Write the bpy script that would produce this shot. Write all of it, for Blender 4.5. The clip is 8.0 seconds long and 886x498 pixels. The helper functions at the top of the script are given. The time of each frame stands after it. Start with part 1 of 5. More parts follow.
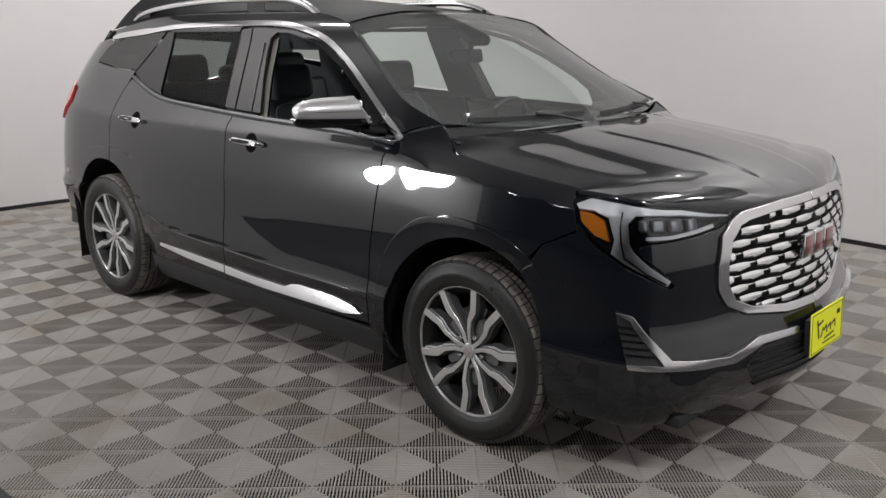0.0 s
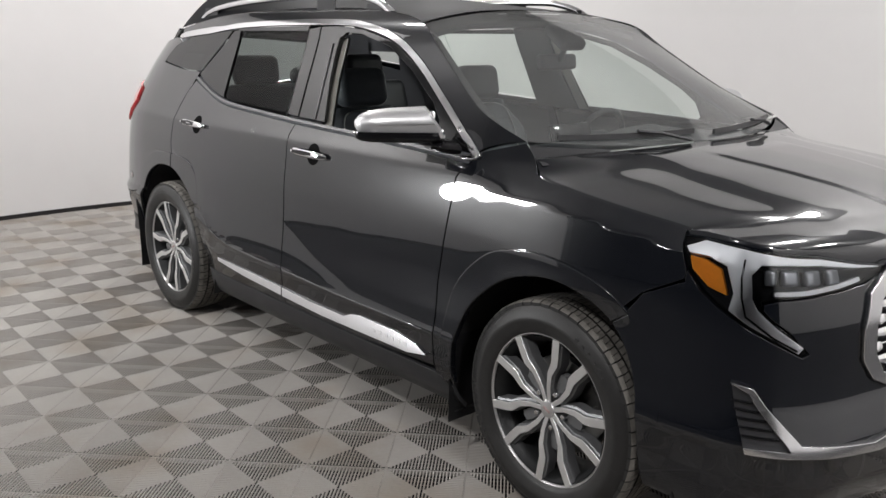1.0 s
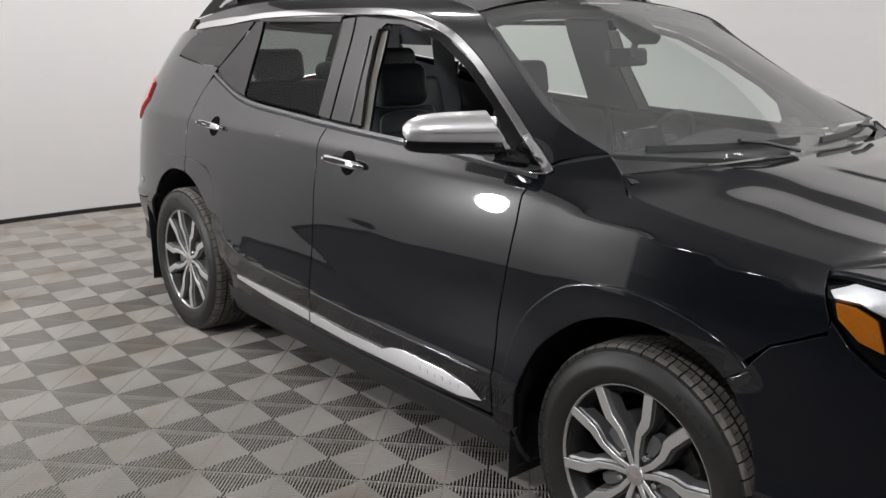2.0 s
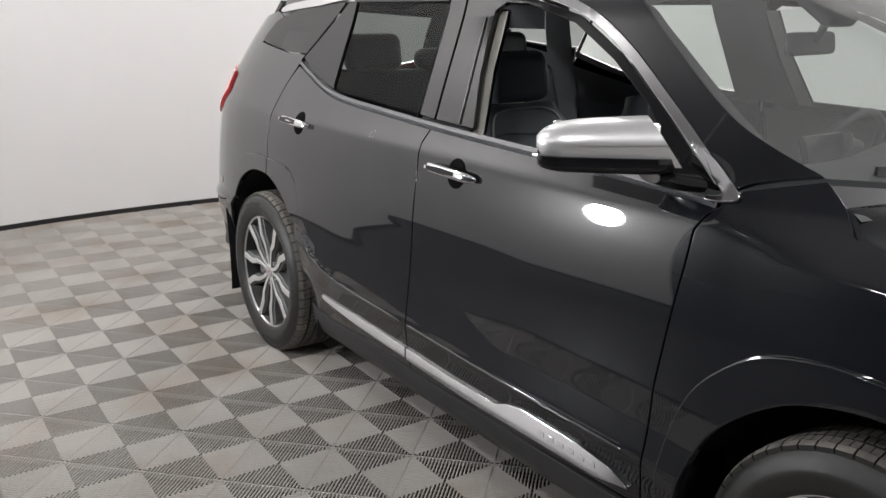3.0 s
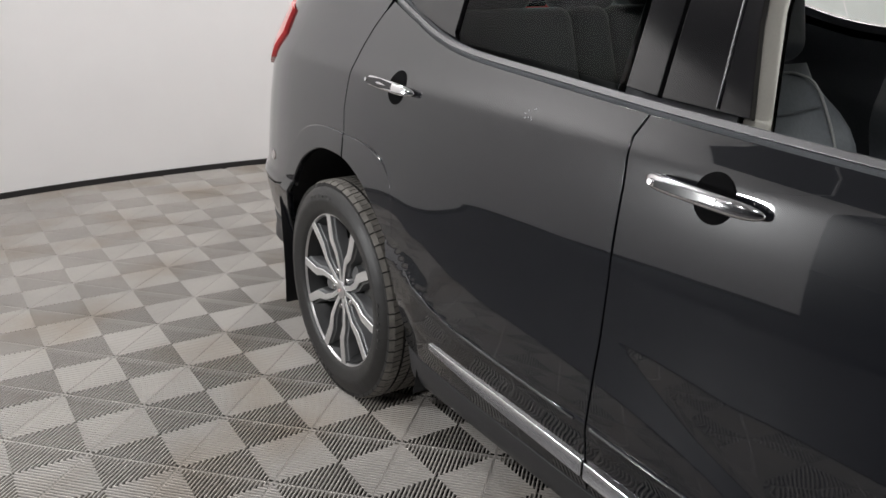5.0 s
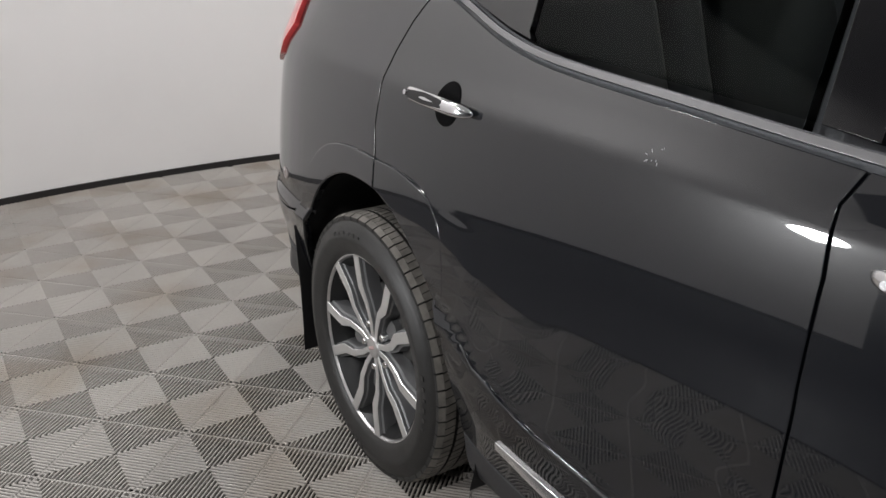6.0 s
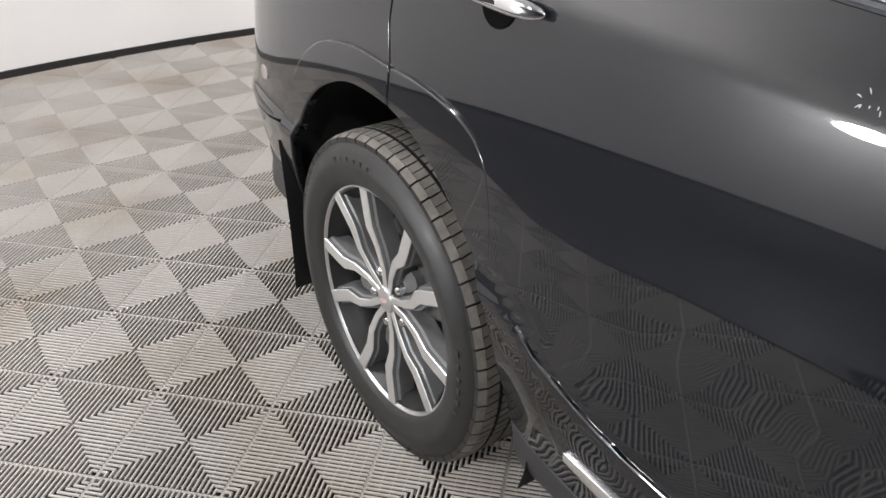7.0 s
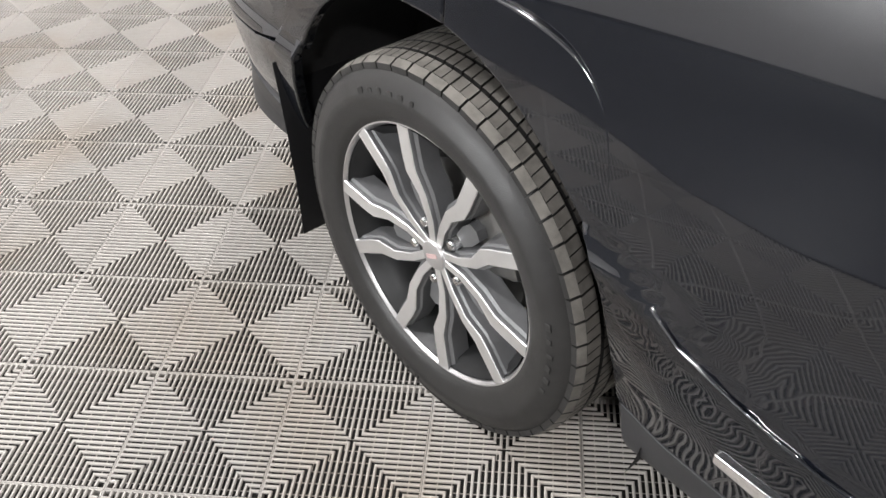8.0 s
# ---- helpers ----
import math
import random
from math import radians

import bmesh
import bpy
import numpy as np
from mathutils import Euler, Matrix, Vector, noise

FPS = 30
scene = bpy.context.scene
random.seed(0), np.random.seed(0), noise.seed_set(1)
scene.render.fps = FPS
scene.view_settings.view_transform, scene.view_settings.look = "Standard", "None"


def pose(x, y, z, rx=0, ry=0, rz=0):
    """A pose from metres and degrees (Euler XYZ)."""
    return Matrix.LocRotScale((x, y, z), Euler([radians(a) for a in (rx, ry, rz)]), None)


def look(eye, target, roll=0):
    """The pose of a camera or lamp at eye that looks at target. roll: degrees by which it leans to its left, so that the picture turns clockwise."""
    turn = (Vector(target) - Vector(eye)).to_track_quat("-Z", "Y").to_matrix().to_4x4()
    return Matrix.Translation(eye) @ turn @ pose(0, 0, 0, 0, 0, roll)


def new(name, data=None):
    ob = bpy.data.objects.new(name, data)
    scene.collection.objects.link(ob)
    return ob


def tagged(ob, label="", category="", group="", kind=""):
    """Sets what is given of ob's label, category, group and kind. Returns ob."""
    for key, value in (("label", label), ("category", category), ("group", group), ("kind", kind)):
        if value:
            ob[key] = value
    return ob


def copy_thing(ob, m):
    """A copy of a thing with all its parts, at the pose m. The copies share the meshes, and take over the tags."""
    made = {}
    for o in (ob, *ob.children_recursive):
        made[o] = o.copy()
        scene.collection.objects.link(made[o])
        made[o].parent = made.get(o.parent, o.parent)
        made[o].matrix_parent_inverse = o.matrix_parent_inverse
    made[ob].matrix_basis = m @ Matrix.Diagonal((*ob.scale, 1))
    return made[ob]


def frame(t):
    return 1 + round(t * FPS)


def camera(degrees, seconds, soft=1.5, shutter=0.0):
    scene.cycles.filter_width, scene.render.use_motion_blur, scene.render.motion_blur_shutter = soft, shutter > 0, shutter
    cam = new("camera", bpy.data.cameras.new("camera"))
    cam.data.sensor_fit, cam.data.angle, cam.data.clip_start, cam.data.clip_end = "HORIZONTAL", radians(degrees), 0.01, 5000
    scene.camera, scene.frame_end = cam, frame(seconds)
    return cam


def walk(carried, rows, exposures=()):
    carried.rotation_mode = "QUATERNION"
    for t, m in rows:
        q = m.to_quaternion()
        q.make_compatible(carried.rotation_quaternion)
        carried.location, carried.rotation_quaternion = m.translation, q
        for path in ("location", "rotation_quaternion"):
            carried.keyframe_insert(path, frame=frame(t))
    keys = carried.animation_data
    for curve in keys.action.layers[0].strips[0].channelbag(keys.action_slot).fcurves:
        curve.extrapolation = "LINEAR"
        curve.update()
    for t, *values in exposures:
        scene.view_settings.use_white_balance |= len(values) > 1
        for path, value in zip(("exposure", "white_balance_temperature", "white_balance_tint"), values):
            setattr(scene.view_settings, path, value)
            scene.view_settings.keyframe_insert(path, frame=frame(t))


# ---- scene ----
cam = camera(54.04, 8.0)
PATH = [
    (0, (3.348, -3.125, 1.495, 75.84, 0.12, 43.19)),
    (0.5, (3.184, -2.927, 1.489, 75.85, -0.41, 44.11)),
    (1, (3.036, -2.775, 1.492, 75.96, -0.56, 49.05)),
    (1.2, (2.963, -2.738, 1.489, 75.49, -0.67, 49.32)),
    (2.3, (2.442, -2.477, 1.482, 75.58, -0.51, 50.69)),
    (2.5, (2.339, -2.390, 1.474, 75.55, -0.35, 53.62)),
    (3, (2.070, -2.306, 1.470, 74.44, -0.30, 55.60)),
    (3.5, (1.797, -2.268, 1.452, 74.05, -0.41, 55.03)),
    (4, (1.525, -2.130, 1.430, 72.40, -1.18, 55.10)),
    (4.5, (1.262, -2.053, 1.405, 71.20, -1.04, 57.80)),
    (4.7, (1.139, -2.036, 1.394, 70.89, -1.09, 57.56)),
    (6, (0.405, -1.764, 1.396, 68.51, 0.19, 57.97)),
    (6.5, (0.161, -1.734, 1.379, 65.38, 0.31, 56.62)),
    (7, (-0.069, -1.605, 1.343, 59.56, -0.05, 56.00)),
    (7.5, (-0.259, -1.555, 1.320, 56.04, -0.83, 55.15)),
    (8, (-0.464, -1.580, 1.290, 50.96, 1.39, 49.86)),
]
EXPOSURES = [(0, -0.4), (0.5, -0.04), (1.2, -0.02), (2.5, -0.2), (3, 0.0), (4.5, 0.02), (6, -0.22), (6.5, 0.12), (7, 0.48), (8, 0.78)]
walk(cam, [(t, pose(*p)) for t, p in PATH], exposures=EXPOSURES)

# ---- light: a closed white studio room with round ceiling lamps ----
world = bpy.data.worlds.new("studio_world")
world.use_nodes = True
world.node_tree.nodes["Background"].inputs[0].default_value = (0.9, 0.92, 1.0, 1)
world.node_tree.nodes["Background"].inputs[1].default_value = 0.05
scene.world = world
scene.view_settings.exposure = 0.0
CEILING = 3.98
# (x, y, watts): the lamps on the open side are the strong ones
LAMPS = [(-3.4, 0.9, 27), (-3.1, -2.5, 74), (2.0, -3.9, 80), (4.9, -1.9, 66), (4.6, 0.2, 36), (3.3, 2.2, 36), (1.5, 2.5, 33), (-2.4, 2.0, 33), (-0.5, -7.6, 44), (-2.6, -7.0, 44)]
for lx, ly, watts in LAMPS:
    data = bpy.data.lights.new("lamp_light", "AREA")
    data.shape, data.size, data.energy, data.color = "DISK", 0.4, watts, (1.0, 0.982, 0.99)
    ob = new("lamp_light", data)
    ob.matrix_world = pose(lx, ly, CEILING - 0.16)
# the flood lamp on the near end of the wall, turned to the car
FLOOD, FLOOD_AIM = (-1.74, -3.4, 1.10), (0.2, -0.6, 1.0)
data = bpy.data.lights.new("flood_light", "AREA")
data.shape, data.size, data.energy, data.color = "DISK", 0.26, 35.0, (0.97, 0.985, 1.0)
ob = new("flood_light", data)
ob.matrix_world = look(FLOOD, FLOOD_AIM) @ pose(0, 0, -0.02)

# ---- materials ----
def material(name, base=(0.5, 0.5, 0.5), rough=0.5, metal=0.0, coat=0.0, grain=0.0, scale=40.0, bump=0.0, bump_scale=200.0,
             stain=0.0, stain_scale=3.0, rough_var=0.0, spec=0.5, emit=None, emit_strength=0.0, alpha=1.0, transmission=0.0, ior=1.45, vary=0.0,
             coat_rough=0.03, coat_ior=1.5, stretch=(1, 1, 1), world=False, dirt=None, dirt_scale=1.5):
    """A principled surface whose colour varies at two scales, with fine relief."""
    m = bpy.data.materials.new(name)
    m.use_nodes = True
    nt = m.node_tree
    b = nt.nodes["Principled BSDF"]
    b.inputs["Base Color"].default_value = (*base, 1)
    b.inputs["Roughness"].default_value = rough
    b.inputs["Metallic"].default_value = metal
    b.inputs["Coat Weight"].default_value = coat
    b.inputs["Coat Roughness"].default_value = coat_rough
    b.inputs["Coat IOR"].default_value = coat_ior
    b.inputs["Specular IOR Level"].default_value = spec
    b.inputs["Transmission Weight"].default_value = transmission
    b.inputs["IOR"].default_value = ior
    if emit:
        b.inputs["Emission Color"].default_value = (*emit, 1)
        b.inputs["Emission Strength"].default_value = emit_strength
    co = nt.nodes.new("ShaderNodeTexCoord")
    mp = nt.nodes.new("ShaderNodeMapping")
    mp.inputs["Scale"].default_value = stretch
    if world:
        geo = nt.nodes.new("ShaderNodeNewGeometry")
        nt.links.new(geo.outputs["Position"], mp.inputs["Vector"])
    else:
        nt.links.new(co.outputs["Object"], mp.inputs["Vector"])

    def noise_node(sc, detail):
        n = nt.nodes.new("ShaderNodeTexNoise")
        n.inputs["Scale"].default_value = sc
        n.inputs["Detail"].default_value = detail
        nt.links.new(mp.outputs[0], n.inputs["Vector"])
        return n.outputs["Fac"]

    def maths(op, a, c, clamp=False):
        n = nt.nodes.new("ShaderNodeMath")
        n.operation = op
        n.use_clamp = clamp
        for i, v in enumerate((a, c)):
            if isinstance(v, (int, float)):
                n.inputs[i].default_value = v
            else:
                nt.links.new(v, n.inputs[i])
        return n.outputs[0]
    if grain or stain or vary:
        total = 1.0
        if grain:
            total = maths("ADD", total, maths("MULTIPLY", maths("SUBTRACT", noise_node(scale, 4), 0.5), 2 * grain))
        if stain:
            total = maths("ADD", total, maths("MULTIPLY", maths("SUBTRACT", noise_node(stain_scale, 6), 0.5), 2 * stain))
        if vary:
            info = nt.nodes.new("ShaderNodeObjectInfo")
            total = maths("ADD", total, maths("MULTIPLY", maths("SUBTRACT", info.outputs["Random"], 0.5), 2 * vary))
        mix = nt.nodes.new("ShaderNodeVectorMath")
        mix.operation = "SCALE"
        mix.inputs[0].default_value = base
        nt.links.new(total, mix.inputs["Scale"])
        colour = mix.outputs[0]
        if dirt:
            # patches of trodden dirt, in uneven spots
            rng = nt.nodes.new("ShaderNodeMapRange")
            rng.inputs["From Min"].default_value = 0.50
            rng.inputs["From Max"].default_value = 0.78
            rng.inputs["To Max"].default_value = 0.62
            nt.links.new(noise_node(dirt_scale, 8), rng.inputs["Value"])
            over = nt.nodes.new("ShaderNodeMix")
            over.data_type = "RGBA"
            over.blend_type = "MULTIPLY"
            nt.links.new(rng.outputs[0], over.inputs[0])
            nt.links.new(colour, over.inputs[6])
            over.inputs[7].default_value = (*dirt, 1)
            colour = over.outputs[2]
        nt.links.new(colour, b.inputs["Base Color"])
    if rough_var:
        r = maths("ADD", rough, maths("MULTIPLY", maths("SUBTRACT", noise_node(stain_scale * 2 + 1, 5), 0.5), 2 * rough_var), True)
        nt.links.new(r, b.inputs["Roughness"])
    if bump:
        bn = nt.nodes.new("ShaderNodeBump")
        bn.inputs["Strength"].default_value = bump
        bn.inputs["Distance"].default_value = 0.002
        nt.links.new(noise_node(bump_scale, 4), bn.inputs["Height"])
        nt.links.new(bn.outputs[0], b.inputs["Normal"])
    return m


M_PAINT = material("black_metallic_paint", (0.0040, 0.0049, 0.0075), 0.27, 0.0, coat=1.0, coat_rough=0.025, spec=0.16, coat_ior=1.62, grain=0.25, scale=900)
M_ROOF = material("black_roof_paint", (0.012, 0.0125, 0.014), 0.5, 0.0, coat=0.0, coat_rough=0.1, spec=0.04, grain=0.25, scale=900)
M_MIRRORCAP = material("satin_silver_cap", (0.86, 0.86, 0.865), 0.36, 0.8, rough_var=0.04, stain_scale=20)
M_BELT = material("dark_satin_chrome", (0.19, 0.19, 0.195), 0.32, 1.0, rough_var=0.05, stain_scale=20)
M_CHROME = material("chrome", (0.78, 0.78, 0.79), 0.13, 1.0, rough_var=0.04, stain_scale=30)
M_SATIN = material("satin_chrome", (0.72, 0.72, 0.73), 0.22, 1.0, rough_var=0.05, stain_scale=20)
M_TRIM = material("black_trim_plastic", (0.028, 0.028, 0.030), 0.45, grain=0.2, scale=300, bump=0.15, bump_scale=700, rough_var=0.08)
M_GLOSSBLACK = material("gloss_black_trim", (0.008, 0.008, 0.009), 0.10, spec=0.5, grain=0.2, scale=300, rough_var=0.03)
M_CAVITY = material("dark_liner", (0.022, 0.022, 0.023), 0.85, grain=0.3, scale=60, bump=0.3, bump_scale=200)
M_RUBBER = material("tyre_rubber", (0.021, 0.0205, 0.020), 0.46, grain=0.25, scale=70, stain=0.3, stain_scale=9, bump=0.2, bump_scale=500, rough_var=0.1)
M_TREAD = material("dusty_tread_rubber", (0.150, 0.141, 0.126), 0.85, grain=0.5, scale=45, stain=0.8, stain_scale=14, bump=0.3, bump_scale=300)
M_ALLOY = material("machined_alloy", (0.88, 0.88, 0.88), 0.36, 0.9, grain=0.04, scale=50, stain=0.05, stain_scale=9, rough_var=0.03)
M_ALLOYDARK = material("grey_painted_alloy", (0.17, 0.172, 0.176), 0.34, 0.4, grain=0.1, scale=60, stain=0.15, stain_scale=8, rough_var=0.08)
M_BARREL = material("dark_barrel_alloy", (0.022, 0.0225, 0.023), 0.42, 0.4, grain=0.1, scale=60, stain=0.15, stain_scale=8, rough_var=0.08)
M_CAP = material("satin_cap_silver", (0.62, 0.61, 0.61), 0.32, 0.8, grain=0.05, scale=60)
M_CAPMARK = material("faded_red_mark", (0.42, 0.30, 0.29), 0.4, grain=0.1, scale=100)
M_STEEL = material("brake_steel", (0.20, 0.197, 0.19), 0.45, 0.9, grain=0.2, scale=40, stain=0.3, stain_scale=14, rough_var=0.1)
M_WALL = material("white_wall_paint", (0.84, 0.832, 0.825), 0.7, grain=0.015, scale=6, stain=0.025, stain_scale=0.7, bump=0.08, bump_scale=90)
M_CEIL = material("pale_grey_ceiling", (0.60, 0.60, 0.605), 0.8, grain=0.02, scale=8, stain=0.03, stain_scale=1.0)
M_HALL = material("dark_grey_hall_wall", (0.075, 0.078, 0.085), 0.8, grain=0.1, scale=6, stain=0.2, stain_scale=0.7)
M_BASE = material("black_vinyl_baseboard", (0.02, 0.019, 0.019), 0.5, grain=0.3, scale=20, stain=0.4, stain_scale=4, rough_var=0.1)
M_TILE = material("warm_grey_plastic_tile", (0.40, 0.380, 0.355), 0.6, spec=0.015, grain=0.06, scale=60, stain=0.14, stain_scale=2.5, vary=0.05, rough_var=0.1, bump=0.1, bump_scale=300, world=True, dirt=(0.72, 0.60, 0.46), dirt_scale=2.2)
M_DARKFLOOR = material("reflection_dark_floor", (0.045, 0.044, 0.046), 0.55, spec=0.2, grain=0.15, scale=12, stain=0.3, stain_scale=1.5, rough_var=0.15)
# ground under the tiles: the shade of the rib gaps is put into its colour
M_SLAB = material("gap_shade_ground", (0.010, 0.0095, 0.009), 0.9, grain=0.3, scale=20, stain=0.3, stain_scale=2)
M_REDLENS = material("red_lamp_lens", (0.75, 0.07, 0.07), 0.15, coat=1.0, grain=0.15, scale=120)
M_AMBER = material("amber_reflector", (0.90, 0.31, 0.025), 0.22, coat=0.6, grain=0.2, scale=180, bump=0.5, bump_scale=250)
M_LEATHER = material("black_leather", (0.155, 0.168, 0.185), 0.45, grain=0.2, scale=120, stain=0.15, stain_scale=8, bump=0.10, bump_scale=350, rough_var=0.08)
M_DASH = material("dark_dashboard_skin", (0.055, 0.058, 0.064), 0.6, grain=0.2, scale=150, bump=0.15, bump_scale=400)
# the front seats' leather again, with the dim cabin's shade put into its colour
M_LEATHERSHADE = material("black_leather_shaded", (0.030, 0.032, 0.036), 0.5, grain=0.2, scale=120, stain=0.15, stain_scale=8, rough_var=0.08)
M_INNER = material("dark_interior_plastic", (0.150, 0.158, 0.172), 0.55, grain=0.2, scale=150, bump=0.25, bump_scale=500)
M_HEADLINER = material("dark_headliner_fabric", (0.13, 0.13, 0.132), 0.9, grain=0.1, scale=200, bump=0.08, bump_scale=600)
M_CREAM = material("cream_pillar_trim", (0.50, 0.49, 0.44), 0.7, grain=0.08, scale=200, bump=0.2, bump_scale=600)
M_STITCH = material("pale_piping", (0.42, 0.43, 0.42), 0.6, grain=0.1, scale=300)
M_YELLOW = material("yellow_plate_card", (0.86, 0.88, 0.02), 0.45, grain=0.04, scale=40, rough_var=0.1)
M_INK = material("dark_print", (0.03, 0.03, 0.025), 0.6, grain=0.2, scale=90)
M_BADGE = material("red_badge_enamel", (0.20, 0.055, 0.06), 0.3, coat=1.0, grain=0.1, scale=100)
M_LAMPGLOW = material("lamp_diffuser", (0.9, 0.9, 0.9), 0.4, emit=(1.0, 0.97, 0.93), emit_strength=14.0, grain=0.02, scale=30)
M_FLOODGLOW = material("flood_diffuser", (0.9, 0.9, 0.9), 0.4, emit=(1.0, 0.985, 0.97), emit_strength=30.0, grain=0.02, scale=30)
M_WHITEMETAL = material("white_lamp_housing", (0.7, 0.7, 0.7), 0.4, grain=0.05, scale=60)
M_CUPSHADE = material("shaded_hollow_black", (0.003, 0.003, 0.0033), 0.7, spec=0.05, grain=0.2, scale=200)
M_CHALK = material("chalk_smudge", (0.42, 0.42, 0.43), 0.8, grain=0.3, scale=300)
M_MODULE = material("lamp_module", (0.30, 0.31, 0.33), 0.12, 0.6, grain=0.2, scale=90)
M_REFLECTOR = material("pale_reflector", (0.30, 0.26, 0.25), 0.25, coat=0.8, grain=0.1, scale=300)
M_DRL = material("light_guide_silver", (0.84, 0.85, 0.87), 0.35, 0.2, coat=0.6, grain=0.05, scale=60, rough_var=0.06)
M_SCREEN = material("dark_screen", (0.012, 0.013, 0.016), 0.1, grain=0.2, scale=60)


# ---- mesh helpers ----
def finish(name, bm, mat, parent=None, label="", smooth=40.0, normals=None):
    """Links a bmesh as one mesh object, under parent where one is given."""
    me = bpy.data.meshes.new(name)
    bm.to_mesh(me)
    bm.free()
    for m in (mat if isinstance(mat, (list, tuple)) else [mat]):
        me.materials.append(m)
    if smooth:
        for p in me.polygons:
            p.use_smooth = True
        if normals:
            me.normals_split_custom_set_from_vertices(normals(me))
        elif smooth < 180:
            me.set_sharp_from_angle(angle=radians(smooth))
    ob = new(name, me)
    if parent is not None:
        ob.parent = parent
    if label:
        ob["label"] = label
    return ob


def part(name, bm, mat, parent, label="", smooth=40.0, normals=None):
    return finish(name, bm, mat, parent, label, smooth, normals)


def box(bm, m, sx, sy, sz, bevel=0.0, seg=2):
    """A box of that size about the pose m, its edges rounded."""
    vs = bmesh.ops.create_cube(bm, size=1.0, matrix=m @ Matrix.Diagonal((sx, sy, sz, 1)))["verts"]
    if bevel:
        es = {e for v in vs for e in v.link_edges}
        bmesh.ops.bevel(bm, geom=list(es), offset=bevel, segments=seg, profile=0.5, affect="EDGES")


def cyl(bm, m, r1, r2, depth, n=32, caps=True):
    return bmesh.ops.create_cone(bm, cap_ends=caps, segments=n, radius1=r1, radius2=r2, depth=depth, matrix=m)["verts"]


def lathe(bm, prof, n=64, m=Matrix()):
    """Turns a profile of (radius, along) round the y axis."""
    rings = []
    for k in range(n):
        a = 2 * math.pi * k / n
        rings.append([bm.verts.new(m @ Vector((r * math.cos(a), y, r * math.sin(a)))) for r, y in prof])
    for k in range(n):
        p, q = rings[k], rings[(k + 1) % n]
        for i in range(len(prof) - 1):
            bm.faces.new((p[i], p[i + 1], q[i + 1], q[i]))


def sweep(bm, pts, section, closed=False, up=Vector((0, 0, 1)), scales=None):
    """Carries a section of (side, up) offsets along points."""
    rings = []
    n = len(pts)
    for i, p in enumerate(pts):
        a = pts[i - 1] if (i > 0 or closed) else pts[0]
        b = pts[(i + 1) % n] if (i < n - 1 or closed) else pts[-1]
        d = (Vector(b) - Vector(a)).normalized()
        s = d.cross(up).normalized()
        w = s.cross(d)
        k = scales[i] if scales else 1.0
        rings.append([bm.verts.new(Vector(p) + s * (x * k) + w * (y * k)) for x, y in section])
    m = len(section)
    for i in range(n if closed else n - 1):
        p, q = rings[i], rings[(i + 1) % n]
        for j in range(m):
            bm.faces.new((p[j], p[(j + 1) % m], q[(j + 1) % m], q[j]))
    if not closed:
        bm.faces.new(rings[0][::-1])
        bm.faces.new(rings[-1])
    bmesh.ops.recalc_face_normals(bm, faces=bm.faces[:])


def circle_section(rx, ry, n=10):
    return [(rx * math.cos(2 * math.pi * k / n), ry * math.sin(2 * math.pi * k / n)) for k in range(n)]


def lerp_table(table, v):
    """Smooth monotone interpolation in a table of (key, value)."""
    if v <= table[0][0]:
        return table[0][1]
    for (a, p), (b, q) in zip(table, table[1:]):
        if v <= b:
            return p + (q - p) * (v - a) / (b - a)
    return table[-1][1]


def spline(table):
    """A smooth curve through (key, value) pairs (cubic Hermite with clipped slopes), as a function."""
    ks = [k for k, _ in table]
    vs = [v for _, v in table]
    n = len(ks)
    d = [(vs[i + 1] - vs[i]) / (ks[i + 1] - ks[i]) for i in range(n - 1)]
    m = [d[0]] + [0.0 if d[i - 1] * d[i] <= 0 else 2 * d[i - 1] * d[i] / (d[i - 1] + d[i]) for i in range(1, n - 1)] + [d[-1]]

    def f(v):
        if v <= ks[0]:
            return vs[0] + m[0] * (v - ks[0])
        if v >= ks[-1]:
            return vs[-1] + m[-1] * (v - ks[-1])
        i = max(j for j in range(n - 1) if ks[j] <= v)
        h = ks[i + 1] - ks[i]
        t = (v - ks[i]) / h
        return ((1 + 2 * t) * (1 - t) ** 2 * vs[i] + t * (1 - t) ** 2 * h * m[i] + t * t * (3 - 2 * t) * vs[i + 1] + t * t * (t - 1) * h * m[i + 1])
    return f


def smooth_line(pts, n=6, closed=False):
    """Points of a Catmull-Rom curve through pts, n to a span."""
    out = []
    k = len(pts)
    for i in range(k if closed else k - 1):
        p0 = pts[(i - 1) % k] if (closed or i > 0) else pts[0]
        p1, p2 = pts[i], pts[(i + 1) % k]
        p3 = pts[(i + 2) % k] if (closed or i + 2 < k) else pts[-1]
        for s in range(n):
            t = s / n
            out.append(tuple(0.5 * (2 * b + (c - a) * t + (2 * a - 5 * b + 4 * c - d) * t * t + (3 * b - a - 3 * c + d) * t ** 3)
                             for a, b, c, d in zip(p0, p1, p2, p3)))
    if not closed:
        out.append(tuple(pts[-1]))
    return out


def sstep(a, b, v):
    t = min(1.0, max(0.0, (v - a) / (b - a)))
    return t * t * (3 - 2 * t)

# ---- the room ----
RC, RA, RN = (0.6, -0.4), 5.0, 2.25
R_FAR, R_NEAR = 3.72, 4.75


def room_point(a, grow=0.0):
    c, s = math.cos(a), math.sin(a)
    rb = R_FAR if s > 0 else R_NEAR
    return (RC[0] + math.copysign(abs(c) ** (2 / RN), c) * (RA + grow), RC[1] + math.copysign(abs(s) ** (2 / RN), s) * (rb + grow))


# the curved wall runs from A0 round the car to A1; between them the studio is open to a dim hall
A0, A1 = radians(-22), radians(360 - 119)


